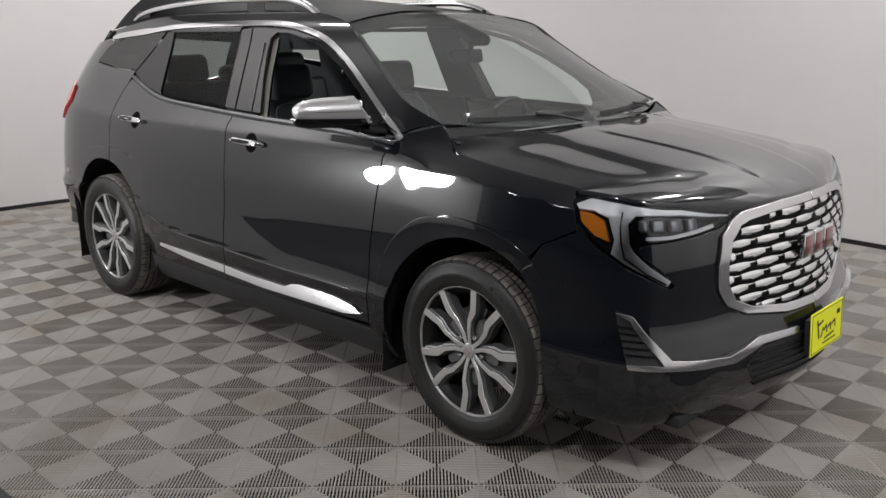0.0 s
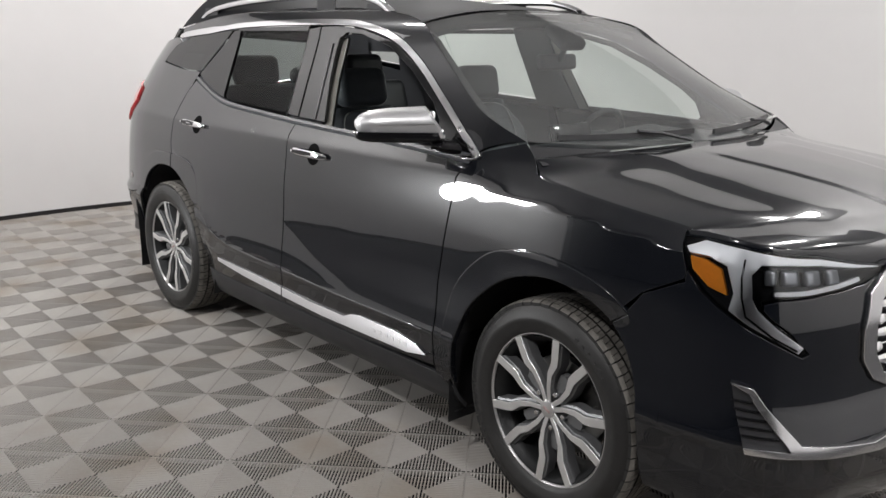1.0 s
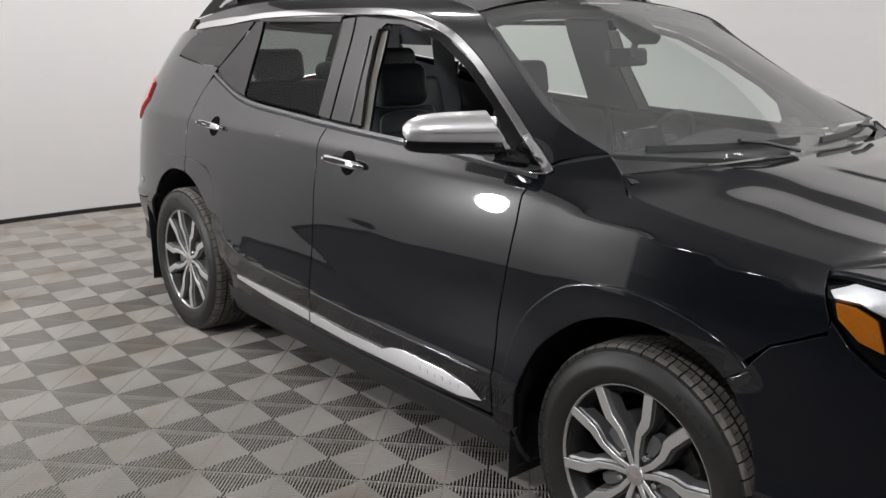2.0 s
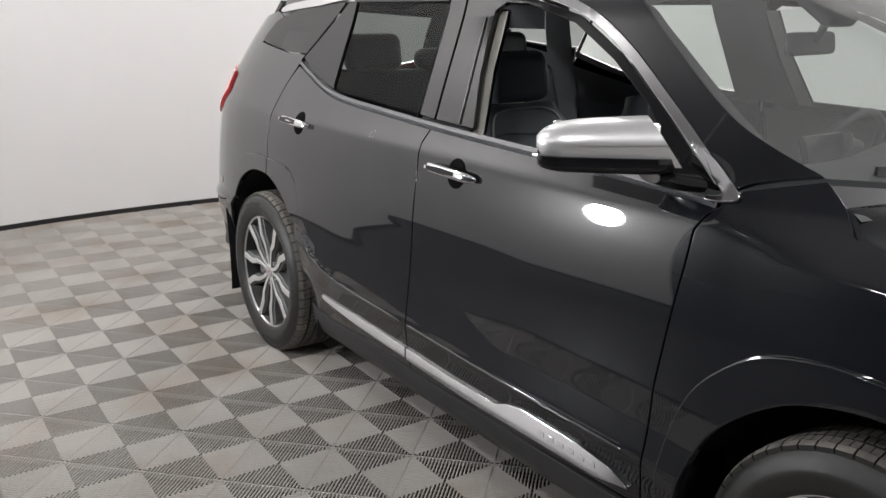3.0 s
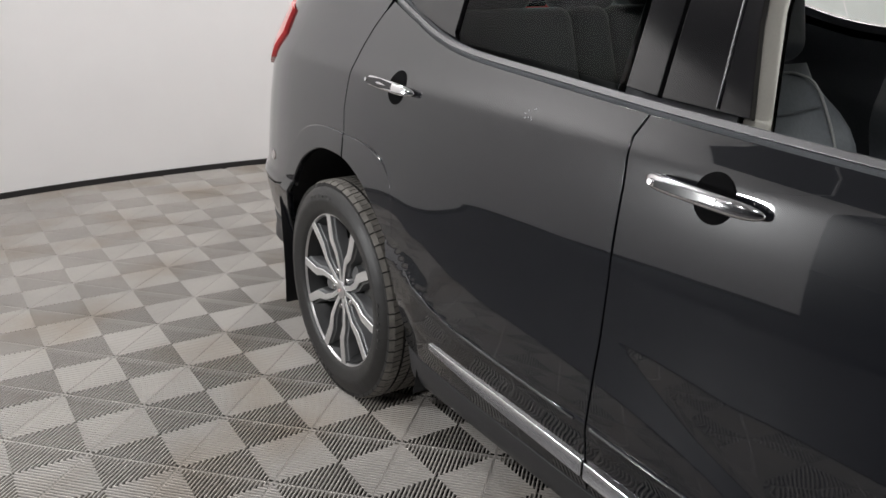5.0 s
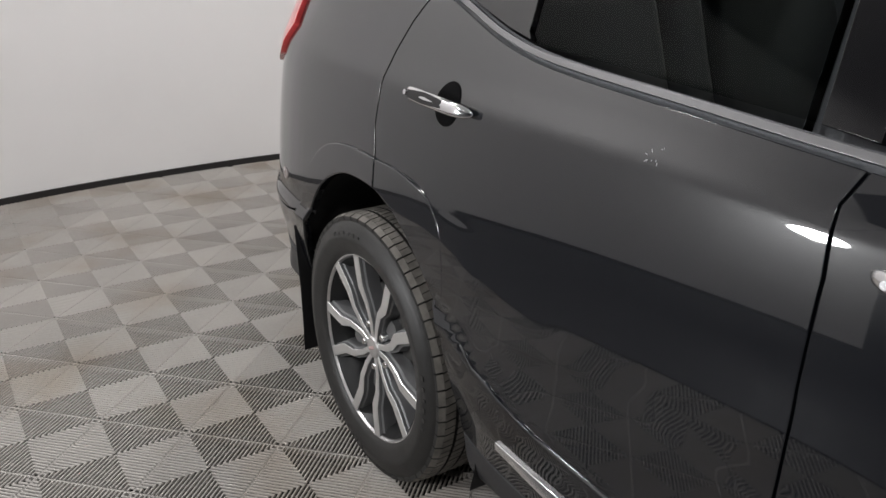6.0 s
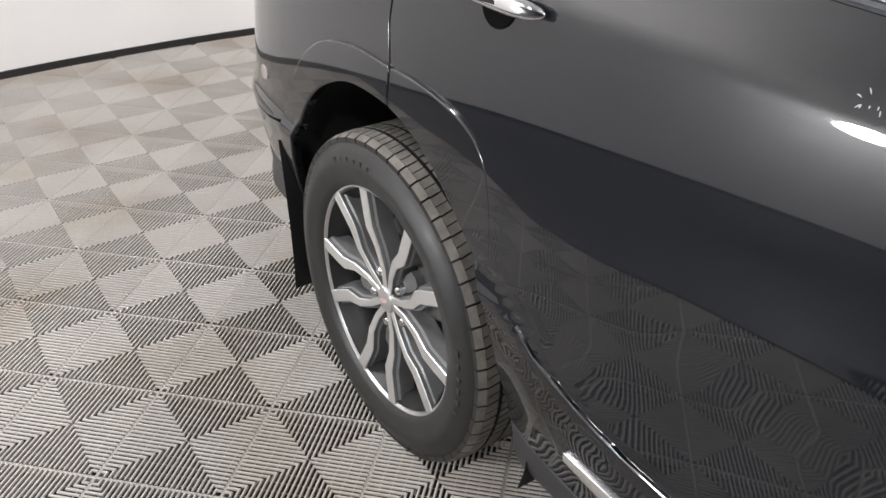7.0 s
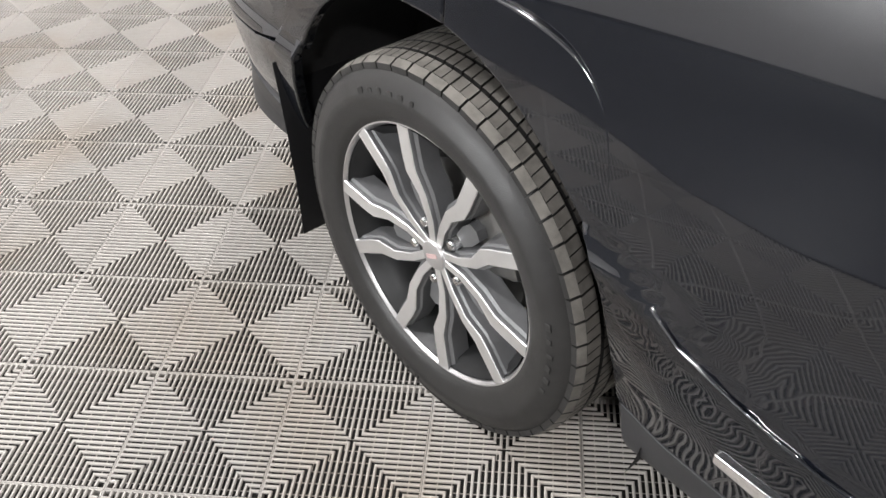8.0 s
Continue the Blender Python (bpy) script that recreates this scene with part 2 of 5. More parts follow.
def ring_wall(name, z0, z1, g0, g1, mat, label, n=150):
    bm = bmesh.new()
    loops = []
    for z, g in ((z0, g0), (z1, g0), (z1, g1), (z0, g1)):
        loops.append([bm.verts.new((*room_point(A0 + (A1 - A0) * k / n, g), z)) for k in range(n + 1)])
    for i in range(4):
        p, q = loops[i], loops[(i + 1) % 4]
        for k in range(n):
            bm.faces.new((p[k], p[k + 1], q[k + 1], q[k]))
    for k in (0, n):
        bm.faces.new([lp[k] for lp in loops])
    bmesh.ops.recalc_face_normals(bm, faces=bm.faces[:])
    return tagged(finish(name, bm, mat, smooth=40), label, kind="structure")


ring_wall("wall_curved", -0.03, 3.45, 0.0, 0.15, M_WALL, "smooth white curved studio wall around the car")
ring_wall("baseboard", -0.03, 0.032, -0.012, -0.0005, M_BASE, "thin black baseboard along the curved white wall")
# the dim hall beyond
bm = bmesh.new()
box(bm, pose(2.5, -11.0, 2.0), 20, 0.2, 4.2)
box(bm, pose(2.5, 6.0, 2.0), 20, 0.2, 4.2)
box(bm, pose(-7.4, -2.5, 2.0), 0.2, 16.8, 4.2)
box(bm, pose(12.4, -2.5, 2.0), 0.2, 16.8, 4.2)
tagged(finish("wall_hall", bm, M_HALL, smooth=0), "dark plain walls of the hall around the studio", kind="structure")
bm = bmesh.new()
box(bm, pose(2.5, -2.5, 4.15), 20, 17.2, 0.2)
tagged(finish("ceiling", bm, M_CEIL, smooth=0), "pale grey high ceiling over the studio and hall", kind="structure")

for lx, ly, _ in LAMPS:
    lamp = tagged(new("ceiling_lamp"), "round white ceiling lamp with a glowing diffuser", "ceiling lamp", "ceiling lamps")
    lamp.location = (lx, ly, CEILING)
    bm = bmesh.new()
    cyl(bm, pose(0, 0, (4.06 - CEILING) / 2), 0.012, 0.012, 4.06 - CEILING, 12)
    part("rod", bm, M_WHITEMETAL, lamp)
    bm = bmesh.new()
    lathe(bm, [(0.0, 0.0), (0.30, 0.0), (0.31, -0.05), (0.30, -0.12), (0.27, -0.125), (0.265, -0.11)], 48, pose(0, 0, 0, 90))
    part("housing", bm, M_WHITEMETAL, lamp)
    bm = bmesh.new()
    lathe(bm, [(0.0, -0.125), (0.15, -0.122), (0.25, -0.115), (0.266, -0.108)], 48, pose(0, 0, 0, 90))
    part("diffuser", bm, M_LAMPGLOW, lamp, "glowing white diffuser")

# the ribbed tile floor: tiles stand at 45 degrees to the car
PITCH, GX, GY, GROT = 0.19974, -2.18382, -1.25783, -0.012195
SIDE = PITCH * math.sqrt(2)
floor = tagged(new("floor"), "floor of ribbed warm grey plastic tiles laid diagonally", kind="structure")


def tile_mesh():
    """One open-ribbed tile: four triangles of narrow round-shouldered ribs, each set square to its edge, over low cross bars."""
    bm = bmesh.new()
    h, nr = SIDE / 2, 24
    step = SIDE / nr
    prof = [(0.12, 0.0), (0.180, -0.0006), (0.214, -0.0016), (0.228, -0.0030), (0.232, -0.0050)]
    for q in range(4):
        r = Matrix.Rotation(q * math.pi / 2, 4, "Z")
        for k in range(nr):
            x = -h + step * (k + 0.5)
            a, far = -h + 0.0035, -abs(x)
            if far - a < 0.003:
                continue
            sg = 1 if x > 0 else -1
            rows = []
            for side in (-1, 1):
                rows.append([(bm.verts.new(r @ Vector((x + side * w * step, a, z))), bm.verts.new(r @ Vector((x + side * w * step, far - sg * side * w * step, z)))) for w, z in prof])
            L, R = rows
            bm.faces.new((L[0][0], R[0][0], R[0][1], L[0][1]))
            for i in range(4):
                bm.faces.new((L[i][0], L[i][1], L[i + 1][1], L[i + 1][0]))
                bm.faces.new((R[i][1], R[i][0], R[i + 1][0], R[i + 1][1]))
        # edge bar
        f0, f1 = -h + 0.0006, -h + 0.0031
        e = [bm.verts.new(r @ Vector(p)) for p in ((f0, f0, -0.0022), (-f0, f0, -0.0022), (-f1, f1, -0.0022), (f1, f1, -0.0022), (f0, f0, -0.018), (-f0, f0, -0.018), (f1, f1, -0.018), (-f1, f1, -0.018))]
        bm.faces.new((e[0], e[1], e[2], e[3]))
        bm.faces.new((e[4], e[5], e[1], e[0]))
        bm.faces.new((e[3], e[2], e[7], e[6]))
        # low cross bars
        for d in range(1, 6):
            y = -h + d * 0.0256
            if -y < 0.006:
                continue
            for c0, c1, c2 in ((-1, 1, 0),):
                p = [bm.verts.new(r @ Vector(v)) for v in ((y, y - 0.0011, -0.0165), (-y, y - 0.0011, -0.0165), (-y, y + 0.0011, -0.0165), (y, y + 0.0011, -0.0165))]
                bm.faces.new(p)
    me = bpy.data.meshes.new("tile")
    bm.to_mesh(me)
    bm.free()
    me.materials.append(M_TILE)
    return me


def in_room(x, y, grow):
    rb = R_FAR if y > RC[1] else R_NEAR
    return (abs(x - RC[0]) / (RA + grow)) ** RN + (abs(y - RC[1]) / (rb + grow)) ** RN < 1


# past these lines the unseen tiles give way to the added dark floor
TILE_LINE, TILE_FRONT = -2.22, 2.95
TILE_END = TILE_LINE - 0.25
TILES = []
for a in range(-30, 60):
    for b in range(-50, 50):
        i, j = a + b, a - b
        c, s = math.cos(GROT), math.sin(GROT)
        x = GX + PITCH * (c * (i + 1) - s * j)
        y = GY + PITCH * (s * (i + 1) + c * j)
        if in_room(x, y, 0.12) and y > TILE_END and x < TILE_FRONT + 0.25:
            TILES.append((x, y))
# ---- the body surface: an outline in plan, pulled in and out with height ----
OUTLINE = smooth_line([(-2.36, 0.0), (-2.355, -0.2), (-2.33, -0.45), (-2.26, -0.66), (-2.12, -0.79), (-1.88, -0.855), (-1.4, -0.882), (-0.9, -0.892),
                       (0.0, -0.895), (0.9, -0.895), (1.4, -0.893), (1.7, -0.888), (1.85, -0.877), (1.97, -0.847), (2.06, -0.775), (2.115, -0.66),
                       (2.155, -0.5), (2.2, -0.3), (2.23, -0.14), (2.24, 0.0)], 12)
_arc = [0.0]
for _a, _b in zip(OUTLINE, OUTLINE[1:]):
    _arc.append(_arc[-1] + math.dist(_a, _b))
_zero = min(range(len(OUTLINE)), key=lambda k: abs(OUTLINE[k][0]) + abs(OUTLINE[k][1] + 0.895))
_arc = [v - _arc[_zero] for v in _arc]
U_TAIL, U_NOSE = _arc[0], _arc[-1]


def outline(u):
    u = min(max(u, U_TAIL), U_NOSE)
    lo, hi = 0, len(_arc) - 1
    while hi - lo > 1:
        mid = (lo + hi) // 2
        if _arc[mid] <= u:
            lo = mid
        else:
            hi = mid
    t = (u - _arc[lo]) / (_arc[hi] - _arc[lo])
    return tuple(a + (b - a) * t for a, b in zip(OUTLINE[lo], OUTLINE[hi]))


SIDE_IN = spline([(0.14, -0.14), (0.19, -0.07), (0.25, -0.022), (0.32, 0.0), (0.38, 0.012), (0.44, 0.018), (0.468, 0.021), (0.484, 0.022), (0.50, 0.0185),
                  (0.53, 0.0135), (0.57, 0.0085), (0.62, 0.0055), (0.68, 0.003), (0.75, -0.001), (0.82, -0.0058), (0.88, -0.0117), (0.94, -0.0194), (0.98, -0.0256), (1.02, -0.0327),
                  (1.035, -0.0359), (1.05, -0.0419), (1.065, -0.0496), (1.09, -0.0622), (1.128, -0.0797), (1.2, -0.1115), (1.3, -0.1555), (1.45, -0.2215), (1.52, -0.248), (1.56, -0.275), (1.6, -0.32)])
NOSE_OUT = spline([(0.14, -0.13), (0.2, -0.05), (0.28, 0.02), (0.36, 0.045), (0.45, 0.045), (0.52, 0.025), (0.58, 0.004), (0.66, 0.0), (0.76, 0.0),
                   (0.85, -0.012), (0.91, -0.03), (0.96, -0.055), (1.0, -0.09), (1.1, -0.2)])
TAIL_IN = spline([(0.14, 0.1), (0.25, 0.03), (0.35, 0.0), (0.6, 0.0), (0.75, 0.01), (0.9, 0.022), (1.0, 0.03), (1.1, 0.045), (1.17, 0.075), (1.3, 0.15),
                  (1.45, 0.28), (1.56, 0.42), (1.65, 0.56)])
FENDER_CREASE = spline([(0.85, 1.026), (0.96, 1.016), (1.17, 1.004), (1.41, 0.987), (1.61, 0.966), (1.9, 0.935)])
CREASE_RISE = spline([(-1.1, 0.16), (-0.95, 0.12), (-0.85, 0.06), (-0.62, 0.015), (-0.15, 0.0), (0.36, -0.012), (0.9, -0.014)])


# where the doors' lower flank turns out, and how steeply: it fades out towards the front door's middle
FLANK_KINK = spline([(-1.0, 0.76), (-0.66, 0.712), (-0.16, 0.668), (0.12, 0.589), (0.37, 0.525)])
FLANK_SLOPE = spline([(-1.0, 0.085), (-0.66, 0.092), (-0.16, 0.112), (0.12, 0.140), (0.37, 0.20)])


def flank(u, z, s):
    """The side's pull at height z, with the hollow wedge of the doors worked in."""
    w = sstep(-1.15, -0.55, u) * (1 - sstep(0.15, 0.42, u))
    zc = 0.490 + CREASE_RISE(min(max(u, -1.1), 0.9))
    if w <= 0 or not zc < z < 0.84:
        return s
    v = min(max(u, -1.0), 0.37)
    zk, top = FLANK_KINK(v), SIDE_IN(0.84)
    sk = SIDE_IN(0.490) - FLANK_SLOPE(v) * (zk - zc)
    a, b = (sk - top) / (0.84 - zk), FLANK_SLOPE(v)
    # two straight flanks joined over a short round
    d, r = z - zk, 0.024
    new_s = sk - (a * d if d > r else b * d if d < -r else ((a + b) / 2 * d + (a - b) / (4 * r) * (d * d + r * r)))
    return s + (new_s - s) * w * (1 - sstep(0.80, 0.84, z)) * sstep(zc, zc + 0.012, z)


def body(u, z):
    """The point of the right side's skin at u (the distance along the outline, x on the flank) and height z."""
    x, y = outline(u)
    zs = z
    if z < 0.62:
        zs = z - CREASE_RISE(min(max(u, -1.1), 0.9)) * (1 - sstep(0.5, 0.75, z)) * sstep(0.2, 0.4, z)
    s = flank(u, z, SIDE_IN(zs))
    if u > 0.80:
        # the fender: a crease that falls forwards, the shoulder above it lying back, a soft hollow under it
        f = sstep(0.80, 1.05, u) * (1 - sstep(1.80, 2.05, u))
        d = z - FENDER_CREASE(u)
        s += 0.022 * sstep(1.0, 1.5, u) * (1 - sstep(1.55, 1.92, u)) * sstep(0.66, 0.84, z)
        if d > 0:
            s -= f * 0.55 * min(d, 0.08) * sstep(0.93, 1.25, u)
        elif z > 0.60:
            s -= f * 0.0015 * math.sin(math.pi * min(1.0, -d / 0.16))
    y *= 1 + s / 0.895
    x += NOSE_OUT(z) * sstep(1.75, 2.25, u) + TAIL_IN(z) * sstep(-0.7, -2.3, u)
    return (x, y, z)


def u_at(x, z):
    """The u at which the skin has that x, at height z."""
    lo, hi = -2.4, 2.3
    for _ in range(40):
        mid = (lo + hi) / 2
        if body(mid, z)[0] < x:
            lo = mid
        else:
            hi = mid
    return (lo + hi) / 2


def u_across(y, z):
    """The u at which the nose has that (negative) y."""
    lo, hi = 1.6, U_NOSE
    for _ in range(40):
        mid = (lo + hi) / 2
        if body(mid, z)[1] < y:
            lo = mid
        else:
            hi = mid
    return (lo + hi) / 2

def skin(u, z, side=1):
    """The skin's point and outward normal; side -1 is the left flank."""
    h = 0.004
    p = Vector(body(u, z))
    du = Vector(body(u + h, z)) - Vector(body(u - h, z))
    dz = Vector(body(u, z + h)) - Vector(body(u, z - h))
    nrm = du.cross(dz).normalized()
    if side < 0:
        p.y, nrm.y = -p.y, -nrm.y
    return p, nrm


def inset_poly(pts, d):
    """Moves a 2D polygon's edges inwards by d."""
    n = len(pts)
    area = sum(pts[i][0] * pts[(i + 1) % n][1] - pts[(i + 1) % n][0] * pts[i][1] for i in range(n))
    sg = 1 if area > 0 else -1
    out = []
    for i in range(n):
        a, b, c = Vector(pts[i - 1]), Vector(pts[i]), Vector(pts[(i + 1) % n])
        e1, e2 = (b - a), (c - b)
        if e1.length < 1e-6 or e2.length < 1e-6:
            out.append(tuple(b))
            continue
        e1.normalize(), e2.normalize()
        n1, n2 = Vector((-e1.y, e1.x)) * sg, Vector((-e2.y, e2.x)) * sg
        m = n1 + n2
        k = d / max(0.35, m.length_squared / 2) if m.length > 1e-6 else 0
        out.append(tuple(b + m * k))
    return out


def fill(pts, step_u, step_z):
    """A 2D polygon as a bmesh, cut into cells."""
    bm = bmesh.new()
    bm.faces.new([bm.verts.new((p[0], p[1], 0)) for p in pts])
    us, zs = [p[0] for p in pts], [p[1] for p in pts]
    for axis, lo, hi, st in ((0, min(us), max(us), step_u), (1, min(zs), max(zs), step_z)):
        k = math.floor(lo / st) + 1
        while k * st < hi:
            co, no = [0, 0, 0], [0, 0, 0]
            co[axis], no[axis] = k * st + 1.3e-4, 1
            bmesh.ops.bisect_plane(bm, geom=bm.verts[:] + bm.edges[:] + bm.faces[:], dist=1e-6, plane_co=co, plane_no=no)
            k += 1
    bmesh.ops.recalc_face_normals(bm, faces=bm.faces[:])
    if bm.faces and sum(f.normal.z for f in bm.faces) < 0:
        bmesh.ops.reverse_faces(bm, faces=bm.faces[:])
    return bm


def panel(name, pts, mat, parent, side=1, off=0.0, inset=0.0022, lip=0.014, round_=0.0016, step=(0.022, 0.018), label="", inward=False, tilt=0.0):
    """A piece of the skin inside a polygon of (u, z), with rounded edges turned in by lip."""
    surf = skin
    rise = off if callable(off) else (lambda u, z: off)
    poly = inset_poly(pts, inset + round_)
    flat = fill(poly, *step)
    flat.verts.ensure_lookup_table()
    idx = {v: i for i, v in enumerate(flat.verts)}
    co2 = [(v.co.x, v.co.y) for v in flat.verts]
    edge_n = {}
    for e in flat.edges:
        if len(e.link_faces) == 1:
            a, b = e.verts
            d = (b.co - a.co)
            nn = Vector((d.y, -d.x))
            mid = e.link_faces[0].calc_center_median().xy - a.co.xy
            if nn.dot(mid) > 0:
                nn = -nn
            if nn.length > 0:
                nn.normalize()
            for v in (a, b):
                edge_n[v] = edge_n.get(v, Vector((0, 0))) + nn
    bm = bmesh.new()
    nrms = []
    top = []
    for (u, z) in co2:
        p, nrm = surf(u, z, side)
        top.append(bm.verts.new(p + nrm * rise(u, z)))
        nrms.append(-nrm if inward else (nrm + Vector((0, 0, tilt))).normalized())
    for f in flat.faces:
        vs = [top[idx[v]] for v in f.verts]
        bm.faces.new(vs if (side > 0) != inward else vs[::-1])
    rings = {}
    for v, nn in (edge_n.items() if lip else ()):
        nn = nn.normalized() if nn.length > 1e-9 else nn
        u, z = co2[idx[v]]
        p, nrm = surf(u, z, side)
        hgt = rise(u, z)
        q, _ = surf(u + nn.x * 0.004, z + nn.y * 0.004, side)
        out = (q - p)
        out = (out - nrm * out.dot(nrm))
        out = out.normalized() if out.length > 1e-9 else out
        r1 = bm.verts.new(p + nrm * (hgt - round_ * 0.3) + out * round_ * 0.7)
        nrms.append((nrm + out).normalized())
        r2 = bm.verts.new(p + nrm * (hgt - round_) + out * round_)
        nrms.append(out)
        r3 = bm.verts.new(p + nrm * (hgt - lip) + out * round_)
        nrms.append(out)
        rings[v] = (top[idx[v]], r1, r2, r3)
    for e in flat.edges:
        if lip and len(e.link_faces) == 1:
            f = e.link_faces[0]
            a, b = e.verts
            vs = list(f.verts)
            if vs[(vs.index(a) + 1) % len(vs)] != b:
                a, b = b, a
            for k in range(3):
                q = (rings[b][k], rings[a][k], rings[a][k + 1], rings[b][k + 1])
                bm.faces.new(q if side > 0 else q[::-1])
    flat.free()
    return part(name, bm, mat, parent, label, smooth=180, normals=lambda me: [tuple(v) for v in nrms])


def thick_line(line, w):
    """A band of width w about a 2D polyline, as a polygon. w may be one number or one for each point."""
    n = len(line)
    ws = w if isinstance(w, (list, tuple)) else [w] * n
    left, right = [], []
    for i, p in enumerate(line):
        a, b = Vector(line[max(0, i - 1)]), Vector(line[min(n - 1, i + 1)])
        d = (b - a).normalized()
        nn = Vector((-d.y, d.x))
        left.append(tuple(Vector(p) + nn * ws[i] / 2))
        right.append(tuple(Vector(p) - nn * ws[i] / 2))
    return left + right[::-1]


def arc(cx, cz, r, a0, a1, n=20):
    return [(cx + r * math.cos(radians(a0 + (a1 - a0) * k / n)), cz + r * math.sin(radians(a0 + (a1 - a0) * k / n))) for k in range(n + 1)]


def xz(pts):
    return [(u_at(x, z), z) for x, z in pts]


def yz(pts):
    return [(u_across(y, z), z) for y, z in pts]


car = tagged(new("suv"), "black mid-size SUV with chrome trim parked on the tile floor", "car")

# lines in (u, z) shared by the panels
BELT_B = smooth_line(xz([(-1.205, 1.252), (-1.065, 1.212), (-0.925, 1.174)]) + [(-0.76, 1.150), (-0.44, 1.134), (-0.15, 1.121), (0.15, 1.112), (0.48, 1.104), (0.80, 1.092), (0.955, 1.085)], 4)
TOP_LINE = smooth_line(xz([(-1.60, 1.455), (-1.47, 1.468), (-1.34, 1.478), (-1.20, 1.488), (-1.08, 1.497), (-0.92, 1.510)]) + [(-0.55, 1.523), (-0.11, 1.526), (0.113, 1.513), (0.331, 1.467), (0.521, 1.382), (0.708, 1.268), (0.877, 1.159), (0.96, 1.105)], 5)
GAP_R = xz([(-1.209, 1.242), (-1.244, 1.205), (-1.274, 1.165), (-1.303, 1.10), (-1.318, 1.02), (-1.325, 0.93), (-1.310, 0.85), (-1.304, 0.789)])
GAP_M = [(-0.158, 1.119), (-0.176, 1.065), (-0.166, 0.98), (-0.164, 0.8), (-0.168, 0.6), (-0.166, 0.45), (-0.166, 0.345)]
GAP_F = [(0.948, 1.083), (0.925, 1.055), (0.903, 1.02), (0.897, 0.94), (0.878, 0.8), (0.858, 0.65), (0.852, 0.45), (0.85, 0.345)]
# the wheel openings and the outer edge of the flares round them
R_OPEN = smooth_line([(-0.965, 0.28), (-0.967, 0.42), (-0.973, 0.50), (-0.992, 0.57), (-1.03, 0.621), (-1.072, 0.667), (-1.135, 0.722), (-1.20, 0.758), (-1.27, 0.783), (-1.34, 0.793), (-1.45, 0.790), (-1.53, 0.768), (-1.61, 0.725), (-1.67, 0.66), (-1.72, 0.57), (-1.755, 0.47), (-1.775, 0.40)], 4)
R_OUT = smooth_line([(-0.985, 0.64), (-0.992, 0.71), (-1.008, 0.77), (-1.036, 0.81), (-1.075, 0.837), (-1.13, 0.853), (-1.21, 0.862), (-1.34, 0.863), (-1.45, 0.862), (-1.54, 0.850), (-1.61, 0.828), (-1.68, 0.78), (-1.735, 0.71), (-1.775, 0.62), (-1.80, 0.53), (-1.815, 0.43)], 3)
F_OPEN = smooth_line([(0.945, 0.25), (0.958, 0.43), (0.99, 0.54), (1.053, 0.637), (1.181, 0.734), (1.323, 0.779), (1.44, 0.781), (1.55, 0.745), (1.63, 0.675), (1.68, 0.58), (1.71, 0.45), (1.72, 0.24)], 4)
F_OUT = smooth_line([(0.895, 0.30), (0.898, 0.45), (0.922, 0.589), (0.977, 0.702), (1.07, 0.788), (1.147, 0.826), (1.245, 0.847), (1.338, 0.852), (1.45, 0.842), (1.56, 0.812), (1.64, 0.765), (1.715, 0.69), (1.765, 0.585), (1.79, 0.45), (1.79, 0.27)], 3)
HOOD_LINE = smooth_line([(1.14, 1.155), (1.19, 1.115), (1.212, 1.088), (1.246, 1.066), (1.371, 1.049), (1.502, 1.035), (1.748, 1.007), (1.785, 0.998)], 4)
LAMP_TOP = [(1.785, 0.975), (1.847, 0.989), (1.97, 0.980), (2.12, 0.962), (2.2, 0.955), (2.33, 0.928), (2.43, 0.913)]
LAMP_LOW = [(2.40, 0.892), (2.34, 0.874), (2.25, 0.864), (2.15, 0.857), (2.065, 0.852), (2.022, 0.842), (2.022, 0.822), (2.044, 0.802), (2.095, 0.766), (2.150, 0.712)]
LAMP_BACK = [(2.135, 0.705), (2.063, 0.740), (1.99, 0.774), (1.908, 0.820), (1.861, 0.852), (1.815, 0.905)]
SEAM = [(1.815, 0.875), (1.70, 0.815), (1.645, 0.79)]


def below(line, u):
    return lerp_table(line, u)


def between(line, a, b, dz=0.0):
    """The stretch of a line (rising u) between two u, shifted by dz."""
    mid = [(u, z + dz) for u, z in line if a < u < b]
    return [(a, lerp_table(line, a) + dz)] + mid + [(b, lerp_table(line, b) + dz)]


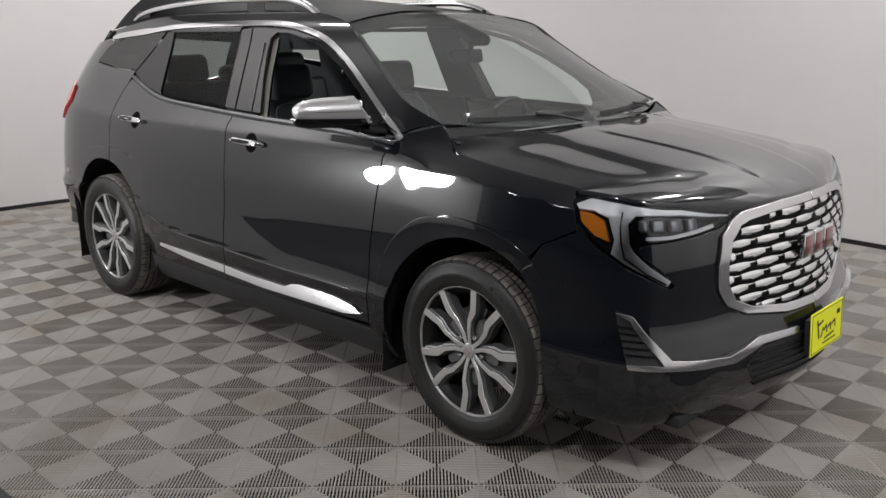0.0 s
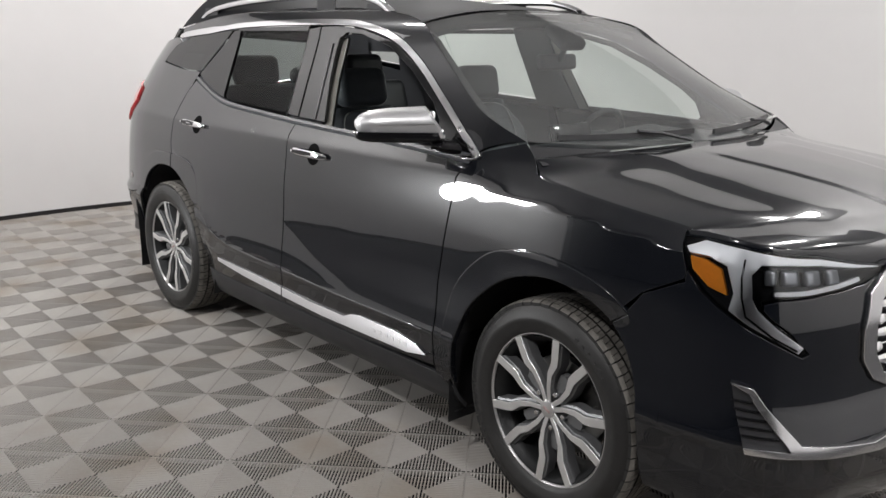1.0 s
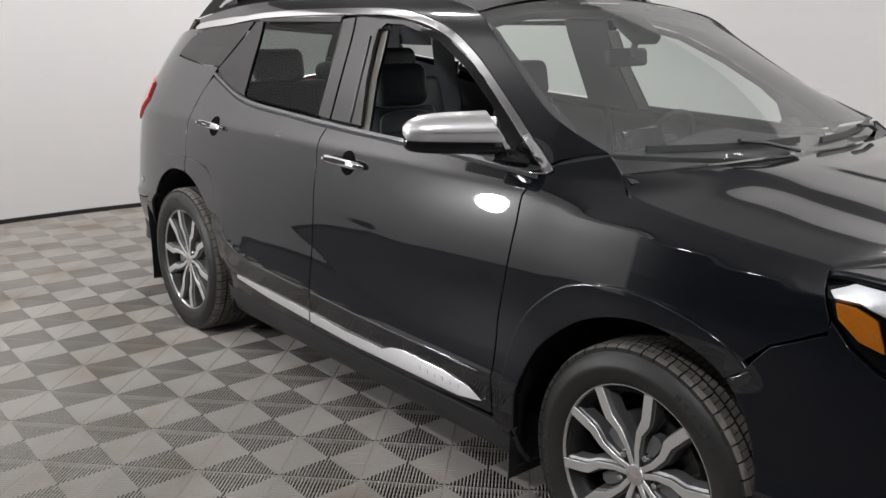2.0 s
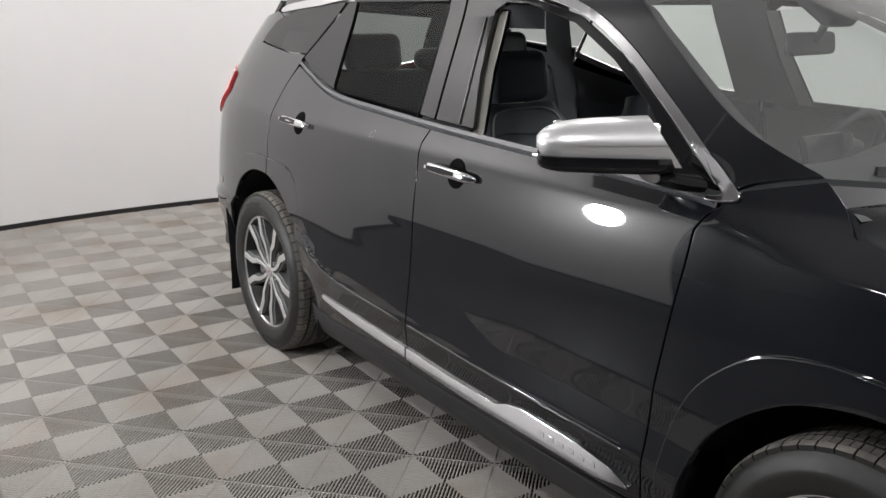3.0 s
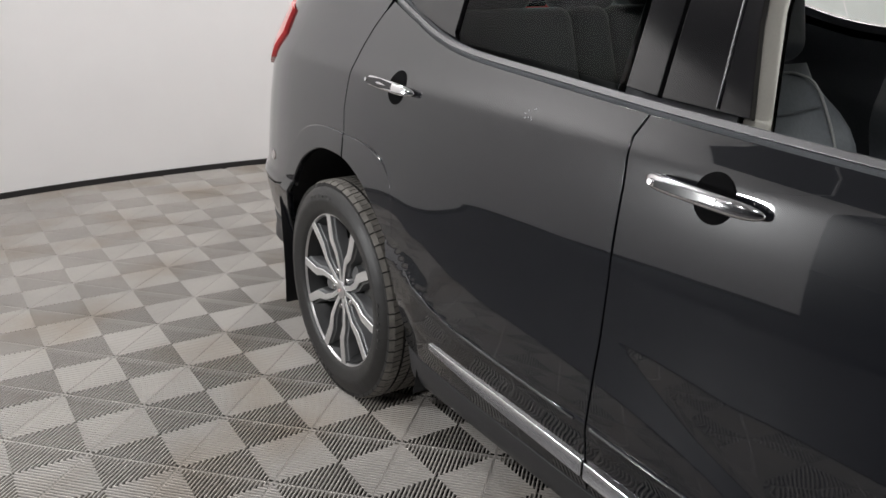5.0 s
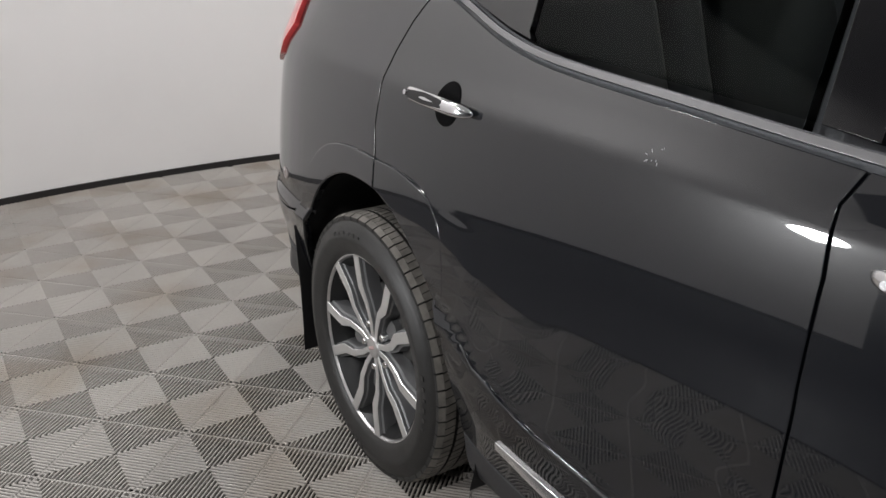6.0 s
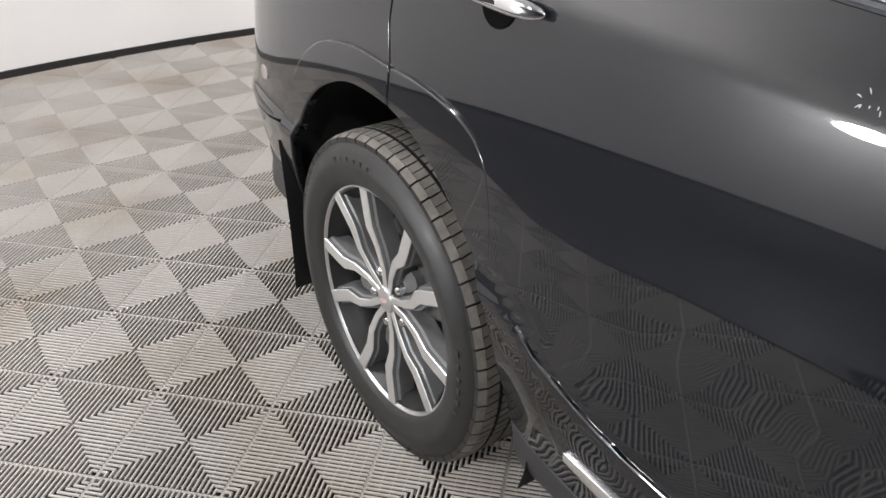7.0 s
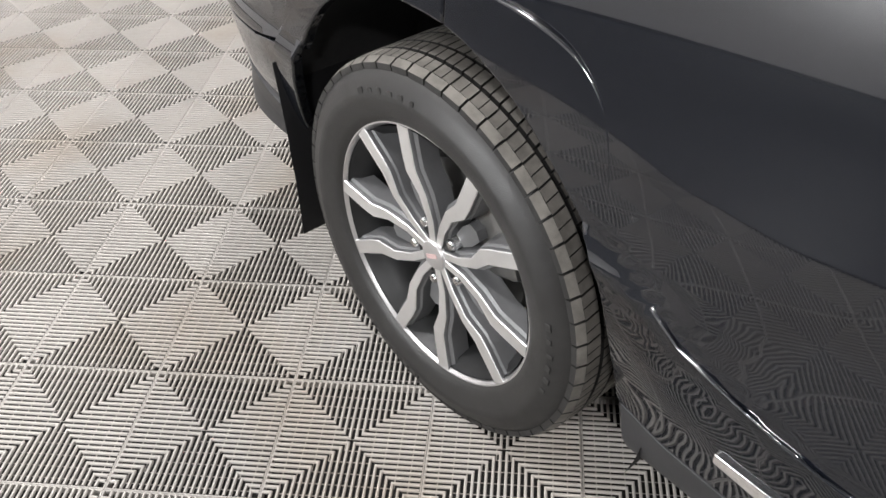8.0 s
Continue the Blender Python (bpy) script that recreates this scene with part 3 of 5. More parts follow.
for side in (1, -1):
    # front door
    ob = panel("front_door", between(BELT_B, -0.158, 0.948, -0.012) + GAP_F[1:] + [(0.4, 0.325), (-0.166, 0.325)] + GAP_M[::-1][1:-1], M_PAINT, car, side, step=(0.022, 0.012),
               label="black front door with its window down" if side > 0 else "")
    front_door = ob
    # rear door, its lower rear corner cut by the wheel arch
    cut = GAP_R[-1][0]
    ob = panel("rear_door", between(BELT_B, GAP_R[0][0], -0.158, -0.012) + GAP_M[1:] + [(-0.166, 0.325), (-0.962, 0.325)] + [p for p in R_OPEN if p[0] > cut and p[1] > 0.33] + GAP_R[::-1][:-1], M_PAINT, car, side, step=(0.022, 0.012))
    rear_door = ob
    panel("arch_flare", [p for p in R_OUT if p[0] > cut] + [(cut, 0.863), (cut, 0.790)] + [p for p in R_OPEN if p[0] > cut and p[1] > 0.62][::-1], M_PAINT, rear_door, side, off=lambda u, z: 0.0006 + 0.0074 * sstep(-1.0, -1.14, u), inset=0.0004, lip=0.012, round_=0.005, label="raised wheel arch edge")
    # front fender
    panel("front_fender", HOOD_LINE + [(1.79, 0.97), (1.815, 0.9)] + SEAM[:2] + [p for p in F_OPEN if p[0] < 1.6 and p[1] > 0.3][::-1] + [(0.945, 0.30), (0.85, 0.30)] + GAP_F[::-1] + [(0.985, 1.115)], M_PAINT, car, side)
    panel("arch_flare", [p for p in F_OUT if p[0] < 1.66] + [(1.66, 0.745), (1.60, 0.705)] + [p for p in F_OPEN if p[0] < 1.6 and p[1] > 0.3][::-1], M_PAINT, car, side, off=lambda u, z: 0.0006 + 0.0105 * (1 - sstep(1.42, 1.70, u)), inset=0.0004, lip=0.014, round_=0.005, label="raised wheel arch edge")
    panel("arch_flare", [(1.602, 0.707), (1.662, 0.747)] + [p for p in F_OUT if p[0] > 1.665] + [p for p in F_OPEN if p[0] > 1.605 and p[1] > 0.26][::-1], M_PAINT, car, side, off=lambda u, z: 0.0006 + 0.0105 * (1 - sstep(1.42, 1.70, u)), inset=0.0004, lip=0.014, round_=0.005)
    # rear quarter
    LB = xz([(-1.93, 1.17), (-1.93, 1.09), (-2.02, 1.0), (-2.1, 0.965)])
    QW = [(-1.225, 1.285)] + xz([(-1.36, 1.285), (-1.55, 1.302), (-1.70, 1.318)]) + [(-1.83, 1.345), (-1.80, 1.40), (-1.74, 1.428)]
    panel("rear_quarter", [GAP_R[-1]] + [p for p in R_OPEN if p[0] < cut and p[1] > 0.602] + [(-1.80, 0.599), (-1.885, 0.582), (-2.0, 0.573), (-2.35, 0.565), (-2.35, 0.96)] + LB[::-1] + [(-2.3, 1.2), (-2.3, 1.4), (TOP_LINE[0][0] - 0.06, 1.452)]
          + [(TOP_LINE[0][0], 1.443)] + QW[::-1] + xz([(-1.208, 1.266)]) + GAP_R[1:-1], M_PAINT, car, side)
    panel("quarter_window", QW + [(-1.66, 1.438)] + [(u, z - 0.014) for u, z in TOP_LINE if -1.60 < u < -1.05] + xz([(-0.990, 1.488)]), None, car, side, off=0.0, lip=0.0, inset=0.001, label="dark tinted quarter window", inward=side < 0)
    panel("arch_flare", [(cut, 0.863)] + [p for p in R_OUT if p[0] < cut] + [p for p in R_OPEN if p[0] < cut][::-1] + [(cut, 0.790)], M_PAINT, car, side, off=0.008, inset=0.0004, lip=0.012, round_=0.005)
    panel("bumper_cover", [(-1.80, 0.597), (-1.885, 0.580), (-2.0, 0.571), (-2.35, 0.563), (-2.35, 0.46), (-2.1, 0.44), (-1.83, 0.41)] + [p for p in R_OPEN if p[0] < cut and p[1] < 0.598][::-1], M_PAINT, car, side, label="painted upper rear bumper")
    panel("side_reflector", [(-1.94 + 0.028 * math.cos(k * math.pi / 8), 0.668 + 0.017 * math.sin(k * math.pi / 8)) for k in range(16)], M_REFLECTOR, car, side, off=0.003, inset=0, lip=0.005, label="small pale side reflector")
    panel("tail_lamp", LB + [(-2.35, 0.96), (-2.8, 0.96), (-2.8, 1.12), (-2.3, 1.2)], M_REDLENS, car, side, off=0.012, label="red rear lamp")
    panel("rear_bumper", [(-1.83, 0.41), (-1.815, 0.345), (-2.0, 0.325), (-2.4, 0.27), (U_TAIL, 0.25), (U_TAIL, 0.62), (-2.35, 0.62), (-2.35, 0.455), (-2.1, 0.435)], M_TRIM, car, side, off=lambda u, z: 0.001 + 0.03 * sstep(0.45, 0.33, z), label="dark lower rear bumper")
    panel("tailgate", [(-2.35, 0.62), (U_TAIL, 0.62), (U_TAIL, 1.14), (-2.46, 1.12), (-2.42, 1.42), (U_TAIL, 1.45), (U_TAIL, 1.5), (-2.25, 1.5), (-2.3, 1.4), (-2.3, 1.2), (-2.35, 1.135), (-2.8, 1.12), (-2.8, 0.96), (-2.35, 0.96)], M_PAINT, car, side)
    panel("tailgate_window", [(-2.46, 1.12), (U_TAIL, 1.14), (U_TAIL, 1.45), (-2.42, 1.42)], None, car, side, off=-0.004, lip=0.0, inset=-0.008, inward=True)
    # rocker under the doors
    panel("rocker", [(-0.955, 0.322), (0.86, 0.322), (0.93, 0.29), (0.95, 0.2), (0.9, 0.19), (-0.9, 0.19), (-0.945, 0.21), (-0.95, 0.3)], M_TRIM, car, side, inset=0.0005)
    # the A-pillar and roof side in black paint above the chrome line
    outer = smooth_line([(1.12, 1.165), (1.0, 1.208), (0.862, 1.270), (0.607, 1.432), (0.47, 1.525), (0.3, 1.562), (0.0, 1.583), (-0.5, 1.588), (-1.1, 1.57), (-1.5, 1.545), (TOP_LINE[0][0] - 0.05, 1.50)], 5)
    panel("roof_side", [(u, z + 0.012) for u, z in TOP_LINE if u < 0.957] + [(0.965, 1.112), (1.0, 1.128), (1.06, 1.145), (1.13, 1.16)] + outer, M_PAINT, car, side, inset=0.001)
    # window surround: black pillars
    panel("rear_pillar_trim", xz([(-1.196, 1.270), (-0.968, 1.488), (-0.905, 1.492), (-0.890, 1.40), (-0.862, 1.19), (-0.848, 1.172), (-0.93, 1.186), (-1.07, 1.222)]), M_GLOSSBLACK if side > 0 else None, rear_door if side > 0 else car, side, off=0.001, lip=0.014 if side > 0 else 0.0, inward=side < 0)
    panel("middle_pillar_trim", [(-0.245, 1.142), (-0.262, 1.28), (-0.292, 1.5), (-0.205, 1.51), (-0.172, 1.25), (-0.156, 1.135)], M_GLOSSBLACK, rear_door if side > 0 else car, side, off=0.001)
    panel("window_frame", [(-0.150, 1.135), (-0.166, 1.25), (-0.2, 1.51), (-0.06, 1.514), (0.113, 1.500), (0.325, 1.455), (0.51, 1.371), (0.69, 1.262), (0.86, 1.155), (0.93, 1.105), (0.80, 1.107),
          (0.745, 1.112), (0.73, 1.19), (0.665, 1.248), (0.50, 1.345), (0.31, 1.432), (0.10, 1.478), (0.0, 1.482), (-0.04, 1.46), (-0.035, 1.40), (-0.005, 1.28), (0.052, 1.13)],
          M_GLOSSBLACK, front_door if side > 0 else car, side, off=0.001)
    panel("rear_frame_rail", [(-0.95, 1.486), (-0.95, 1.5), (-0.3, 1.512), (-0.3, 1.488)], M_GLOSSBLACK, rear_door if side > 0 else car, side, off=0.001, inset=0)
    # glass
    panel("rear_window", xz([(-0.852, 1.168), (-0.912, 1.488), (-0.288, 1.495), (-0.25, 1.142)]), None, car, side, off=-0.006, lip=0.0, label="dark tinted window glass", inward=side < 0)
    # chrome lines
    wid = [0.034 - 0.010 * sstep(-1.35, -1.12, u) for u, z in TOP_LINE]
    wid[0], wid[1] = 0.014, 0.024
    panel("window_chrome", thick_line(TOP_LINE, wid), M_CHROME, car, side, off=0.006, inset=0, lip=0.008, step=(0.06, 0.2))
    panel("belt_chrome", thick_line(BELT_B[:-1], 0.0125), M_BELT, car, side, off=0.007, inset=0, lip=0.009, step=(0.06, 0.2))
    panel("chrome_corner", smooth_line([(0.858, 1.176), (0.905, 1.158), (0.972, 1.114), (0.986, 1.099), (0.974, 1.086), (0.912, 1.080), (0.908, 1.090), (0.944, 1.098), (0.915, 1.120)], 3, True), M_CHROME, car, side, off=0.009, inset=0, lip=0.010, round_=0.003, label="chrome corner that hooks back under the window")
    # chrome along the doors' feet
    panel("sill_chrome", [(-0.775, 0.416), (-0.775, 0.399), (-0.5, 0.379), (-0.17, 0.367), (-0.17, 0.405), (-0.5, 0.413)], M_CHROME, rear_door if side > 0 else car, side, off=lambda u, z: 0.006 + 0.12 * (0.416 - z), tilt=0.42, inset=0, lip=0.016, label="chrome strip")
    panel("sill_chrome", [(-0.162, 0.405), (-0.162, 0.366), (0.15, 0.357), (0.5, 0.361), (0.71, 0.363), (0.82, 0.382), (0.76, 0.408), (0.642, 0.422), (0.42, 0.426), (0.36, 0.416), (0.31, 0.397), (0.06, 0.396)],
          M_CHROME, front_door if side > 0 else car, side, off=lambda u, z: 0.006 + 0.12 * (0.423 - z), tilt=0.42, inset=0, lip=0.018, label="chrome strip that widens forwards")
    ridge = [(u, 0.486 + CREASE_RISE(min(max(u, -1.1), 0.9))) for u in [-0.90 + 0.05 * k for k in range(15)]]
    panel("door_ridge", thick_line(ridge, 0.008), M_PAINT, rear_door, side, off=0.0035, tilt=0.5, inset=0, lip=0.006, round_=0.003, step=(0.05, 0.2))
    ridge = [(u, 0.486 + CREASE_RISE(min(max(u, -1.1), 0.9))) for u in [-0.155 + 0.05 * k for k in range(20)]]
    panel("door_ridge", thick_line(ridge, 0.008), M_PAINT, front_door, side, off=0.0035, tilt=0.5, inset=0, lip=0.006, round_=0.003, step=(0.05, 0.2))
    # nose
    panel("front_bumper", [(1.61, 0.70), SEAM[1], (1.812, 0.87)] + LAMP_BACK[::-1] + LAMP_LOW[::-1] + yz([(-0.47, 0.895), (-0.53, 0.85), (-0.555, 0.76), (-0.545, 0.67), (-0.50, 0.61), (-0.40, 0.565), (-0.2, 0.535), (-0.001, 0.53)])
          + [(U_NOSE, 0.24), (2.45, 0.24), (2.2, 0.235), (2.0, 0.23), (1.73, 0.24)] + [p for p in F_OPEN if p[0] > 1.615][::-1], M_PAINT, car, side)
    ob = panel("headlamp_bowl", LAMP_TOP + LAMP_LOW + LAMP_BACK, M_GLOSSBLACK, car, side, off=-0.024, inset=0.001, lip=0.03)
    ob.name = "headlamp"
    headlamp = ob
    panel("amber_reflector", [(1.818, 0.938), (1.862, 0.934), (1.908, 0.915), (1.930, 0.850), (1.875, 0.866), (1.828, 0.905)], M_AMBER, headlamp, side, off=-0.006, inset=0, lip=0.012, label="amber side reflector")
    panel("daytime_strip", [(1.80, 0.962), (1.847, 0.981), (1.97, 0.972), (2.12, 0.953), (2.2, 0.946), (2.33, 0.921), (2.41, 0.908), (2.32, 0.913), (2.2, 0.930), (2.1, 0.936), (2.02, 0.936), (1.992, 0.91), (1.994, 0.85), (2.010, 0.822),
          (2.062, 0.778), (2.138, 0.728), (2.125, 0.712), (2.06, 0.748), (1.99, 0.782), (1.935, 0.815), (1.945, 0.86), (1.925, 0.925), (1.87, 0.945), (1.815, 0.947)], M_DRL, headlamp, side, off=-0.004, inset=0, lip=0.016, label="silver light blade round the lamp")
    panel("lower_strip", thick_line([(2.05, 0.866), (2.15, 0.868), (2.25, 0.876), (2.33, 0.886)], 0.012), M_DRL, headlamp, side, off=-0.006, inset=0, lip=0.012)
    for lu, lz, w in ((2.045, 0.906, 0.030), (2.100, 0.906, 0.044), (2.170, 0.903, 0.048), (2.240, 0.900, 0.040)):
        bm = bmesh.new()
        p, nrm = skin(lu, lz, side)
        m = Matrix.Translation(p - nrm * 0.018) @ nrm.to_track_quat("Z", "Y").to_matrix().to_4x4()
        box(bm, m, w, 0.040, 0.02, 0.008, 3)
        part("projector", bm, M_MODULE, headlamp, "block-shaped clear light module", smooth=60)
    panel("strip_groove", thick_line([(1.975, 0.948), (1.966, 0.90), (1.968, 0.85), (1.98, 0.805), (2.05, 0.757), (2.12, 0.720)], 0.006), M_GLOSSBLACK, headlamp, side, off=-0.0025, inset=0, lip=0.002, round_=0.0006, step=(0.05, 0.2))
    panel("lens", LAMP_TOP + LAMP_LOW + LAMP_BACK, None, headlamp, side, off=0.0, inset=0.001, lip=0.0, label="clear lamp lens")
    # fog lamp housing and its bright blade
    panel("fog_recess", [(1.965, 0.633), (2.015, 0.622), (2.06, 0.56), (2.12, 0.475), (2.07, 0.452), (2.0, 0.45)], M_TRIM, car, side, off=0.003, inset=0, lip=0.006, label="dark fog lamp recess")
    blade = panel("bumper_blade", [(1.963, 0.634), (2.018, 0.624), (2.066, 0.556), (2.125, 0.481), (2.36, 0.456), (2.43, 0.468), (2.512, 0.489), (2.735, 0.482), (2.735, 0.460), (2.53, 0.463), (2.47, 0.447), (2.385, 0.428),
          (2.13, 0.451), (2.0, 0.456), (1.997, 0.472), (2.098, 0.470), (2.053, 0.535), (2.008, 0.609)], M_SATIN, car, side, off=0.014, inset=0, lip=0.018, label="satin silver blade round the fog lamp")
    panel("lower_intake", [(2.46, 0.400), (2.545, 0.450), (2.735, 0.456), (U_NOSE, 0.456), (U_NOSE, 0.30), (2.52, 0.305)], M_TRIM, car, side, off=0.002, inset=0, lip=0.004, label="dark lower air intake")
    for k in range(5):
        z = 0.318 + 0.028 * k
        panel("intake_bar", thick_line([(2.51 - 0.012 * k, z), (2.7, z), (U_NOSE, z)], 0.008), M_GLOSSBLACK, car, side, off=0.010, inset=0, lip=0.010, step=(0.09, 0.1))
    for k in range(5):
        z = 0.50 + 0.022 * k
        a = 1.992 - 0.006 * k
        panel("fog_slat", thick_line([(a, z), (2.085 - 0.014 * k - 0.008, z - 0.004)], 0.006), M_GLOSSBLACK, car, side, off=0.009, inset=0, lip=0.008)

# glass: clear or tinted, with the gloss that its angle gives
def pane_material(name, tint, haze=0.0, ior=1.5):
    m = bpy.data.materials.new(name)
    m.use_nodes = True
    nt = m.node_tree
    nt.nodes.clear()
    out = nt.nodes.new("ShaderNodeOutputMaterial")
    mix = nt.nodes.new("ShaderNodeMixShader")
    tr = nt.nodes.new("ShaderNodeBsdfTransparent")
    gl = nt.nodes.new("ShaderNodeBsdfGlossy")
    fr = nt.nodes.new("ShaderNodeFresnel")
    tr.inputs[0].default_value = (*tint, 1)
    gl.inputs["Roughness"].default_value = 0.01
    fr.inputs["IOR"].default_value = ior
    nt.links.new(fr.outputs[0], mix.inputs[0])
    nt.links.new(tr.outputs[0], mix.inputs[1])
    nt.links.new(gl.outputs[0], mix.inputs[2])
    if haze:
        # an even pale film: dirt on the glass, plus reflected haze painted in
        film = nt.nodes.new("ShaderNodeBsdfDiffuse")
        film.inputs[0].default_value = (0.72, 0.73, 0.72, 1)
        over = nt.nodes.new("ShaderNodeMixShader")
        over.inputs[0].default_value = haze
        nt.links.new(mix.outputs[0], over.inputs[1])
        nt.links.new(film.outputs[0], over.inputs[2])
        nt.links.new(over.outputs[0], out.inputs[0])
    else:
        nt.links.new(mix.outputs[0], out.inputs[0])
    return m


P_TINT = pane_material("dark_tinted_pane", (0.42, 0.45, 0.44), ior=1.14)
P_DARK = pane_material("very_dark_pane", (0.03, 0.033, 0.035), ior=1.7)
P_CLEAR = pane_material("clear_pane", (0.82, 0.88, 0.85))
P_SCREEN = pane_material("hazy_windscreen_pane", (0.84, 0.88, 0.86), 0.10)
P_LENS = pane_material("clear_lens", (0.93, 0.94, 0.95))
for ob in car.children_recursive:
    kind = ob.name.split(".")[0]
    if kind in ("rear_window", "quarter_window", "lens", "tailgate_window") or ob.data and ob.data.materials and ob.data.materials[0] is None:
        ob.data.materials.clear()
        left = ob.data.vertices[0].co.y > 0
        ob.data.materials.append(P_LENS if kind == "lens" else P_CLEAR if kind in ("rear_window", "rear_pillar_trim") and left else P_DARK if kind == "quarter_window" and not left else P_TINT)

# ---- hood, windscreen, roof: sheets over (x, y) ----
HOOD_MID = spline([(1.2, 1.140), (1.4, 1.127), (1.6, 1.106), (1.8, 1.078), (2.0, 1.035), (2.1, 1.0), (2.16, 0.970), (2.21, 0.938)])
def sheet(name, rows, mat, parent, label="", thick=0.0, smooth=35):
    """A grid of rows of points as a mesh, with a turned-in edge."""
    bm = bmesh.new()
    vs = [[bm.verts.new(p) for p in r] for r in rows]
    for a, b in zip(vs, vs[1:]):
        for i in range(len(a) - 1):
            bm.faces.new((a[i], a[i + 1], b[i + 1], b[i]))
    bmesh.ops.recalc_face_normals(bm, faces=bm.faces[:])
    if sum(f.normal.z for f in bm.faces) < 0:
        bmesh.ops.reverse_faces(bm, faces=bm.faces[:])
    if thick:
        edges = [e for e in bm.edges if len(e.link_faces) == 1]
        ex = bmesh.ops.extrude_edge_only(bm, edges=edges)
        for v in ex["geom"]:
            if isinstance(v, bmesh.types.BMVert):
                v.co.z -= thick
    return part(name, bm, mat, parent, label, smooth=smooth)


NY = 128


HOOD_SECTION = spline([(0.0, 0.0), (0.08, 0.26), (0.16, 0.47), (0.195, 0.535), (0.23, 0.56), (0.345, 0.605), (0.375, 0.64), (0.45, 0.80), (0.485, 0.845), (0.53, 0.87), (0.75, 0.96), (1.0, 1.0)])
rim_line = smooth_line([(p[0], p[1]) for p in HOOD_LINE[4:]] + [(1.83, 0.999), (1.97, 0.992), (2.12, 0.974), (2.2, 0.967), (2.33, 0.940), (2.44, 0.925)], 3)
rows = []
for i in range(49):
    s = i / 48
    t = s * (len(rim_line) - 1)
    i0 = min(len(rim_line) - 2, int(t))
    u, z = (a + (b - a) * (t - i0) for a, b in zip(rim_line[i0], rim_line[i0 + 1]))
    e, nr = skin(u, z)
    e = e - Vector((0, 0, 0.001)) + Vector((0, 0.004, 0.001))
    xc = 1.32 + (2.208 - 1.32) * (max(0.0, s) ** 0.92)
    zc = HOOD_MID(xc) - 0.0
    row = []
    for j in range(NY + 1):
        k = -1 + 2 * j / NY
        x = e.x + (xc - e.x) * (1 - k * k)
        y = abs(e.y) * k
        # the side rises steeply to a shoulder, then a ledge, a step up and the nearly flat middle
        f = sstep(0.0, 0.10, s)
        q = 1 - abs(k)
        w = (1 - abs(k) ** 2.3) * (1 - f) + HOOD_SECTION(q) * f
        z2 = e.z + (zc - e.z) * w - 0.004
        mid = 0.235 - 0.05 * sstep(1.5, 2.15, x)
        z2 += f * 0.0045 * (1 - sstep(0.8, 1.0, s)) * (1 - sstep(mid - 0.012, mid + 0.012, abs(y))) * sstep(1.42, 1.52, x)
        row.append((x, y, z2))
    rows.append(row)
sheet("hood", rows, M_PAINT, car, "long black hood with two creases", 0.016, 180)
HOOD_REAR = rows[0]

EDGE = smooth_line([(1.125, 1.160), (1.0, 1.208), (0.862, 1.270), (0.607, 1.432), (0.47, 1.525)], 5)
rows = []
for i, (u, z) in enumerate(EDGE):
    s = i / (len(EDGE) - 1)
    e, _ = skin(u, z)
    mid = Vector((1.34 + (0.43 - 1.34) * s + 0.03 * math.sin(math.pi * s), 0, 1.125 + (1.585 - 1.125) * s + 0.03 * math.sin(math.pi * s)))
    row = []
    for j in range(NY + 1):
        k = -1 + 2 * j / NY
        w = 1 - abs(k) ** 2.0
        row.append((e.x + (mid.x - e.x) * w, abs(e.y) * k * 0.992, e.z + (mid.z - e.z) * w - 0.004))
    rows.append(row)
sheet("windscreen", rows, P_SCREEN, car, "clear windscreen", 0.0, 180)
WS = rows

rows = []
ROOF_MID = spline([(0.43, 1.580), (0.25, 1.598), (-0.1, 1.612), (-0.6, 1.609), (-1.1, 1.588), (-1.5, 1.553), (-1.75, 1.512)])
ROOF_U = smooth_line([(0.47, 1.525), (0.3, 1.562), (0.0, 1.583), (-0.5, 1.588), (-1.1, 1.57), (-1.5, 1.545), (-1.93, 1.50)], 6)
for i, (u, z) in enumerate(ROOF_U):
    e, _ = skin(u, z)
    row = []
    for j in range(NY + 1):
        k = -1 + 2 * j / NY
        xm = e.x - 0.06 * sstep(0.4, 0.5, e.x) * (1 - k * k) - 0.03 * (1 - k * k) * sstep(0.3, 0.47, u)
        zm = ROOF_MID(min(0.43, max(-1.75, xm)))
        row.append((xm, e.y * k, e.z + (zm - e.z) * (1 - abs(k) ** 2.6)))
    rows.append(row)
sheet("roof", rows, M_ROOF, car, "", 0.0, 35)
inner = [[(x, y * 0.97, z - 0.045) for x, y, z in r] for r in rows]
sheet("headliner", inner, M_HEADLINER, car, "dark fabric headliner", 0.02, 60)
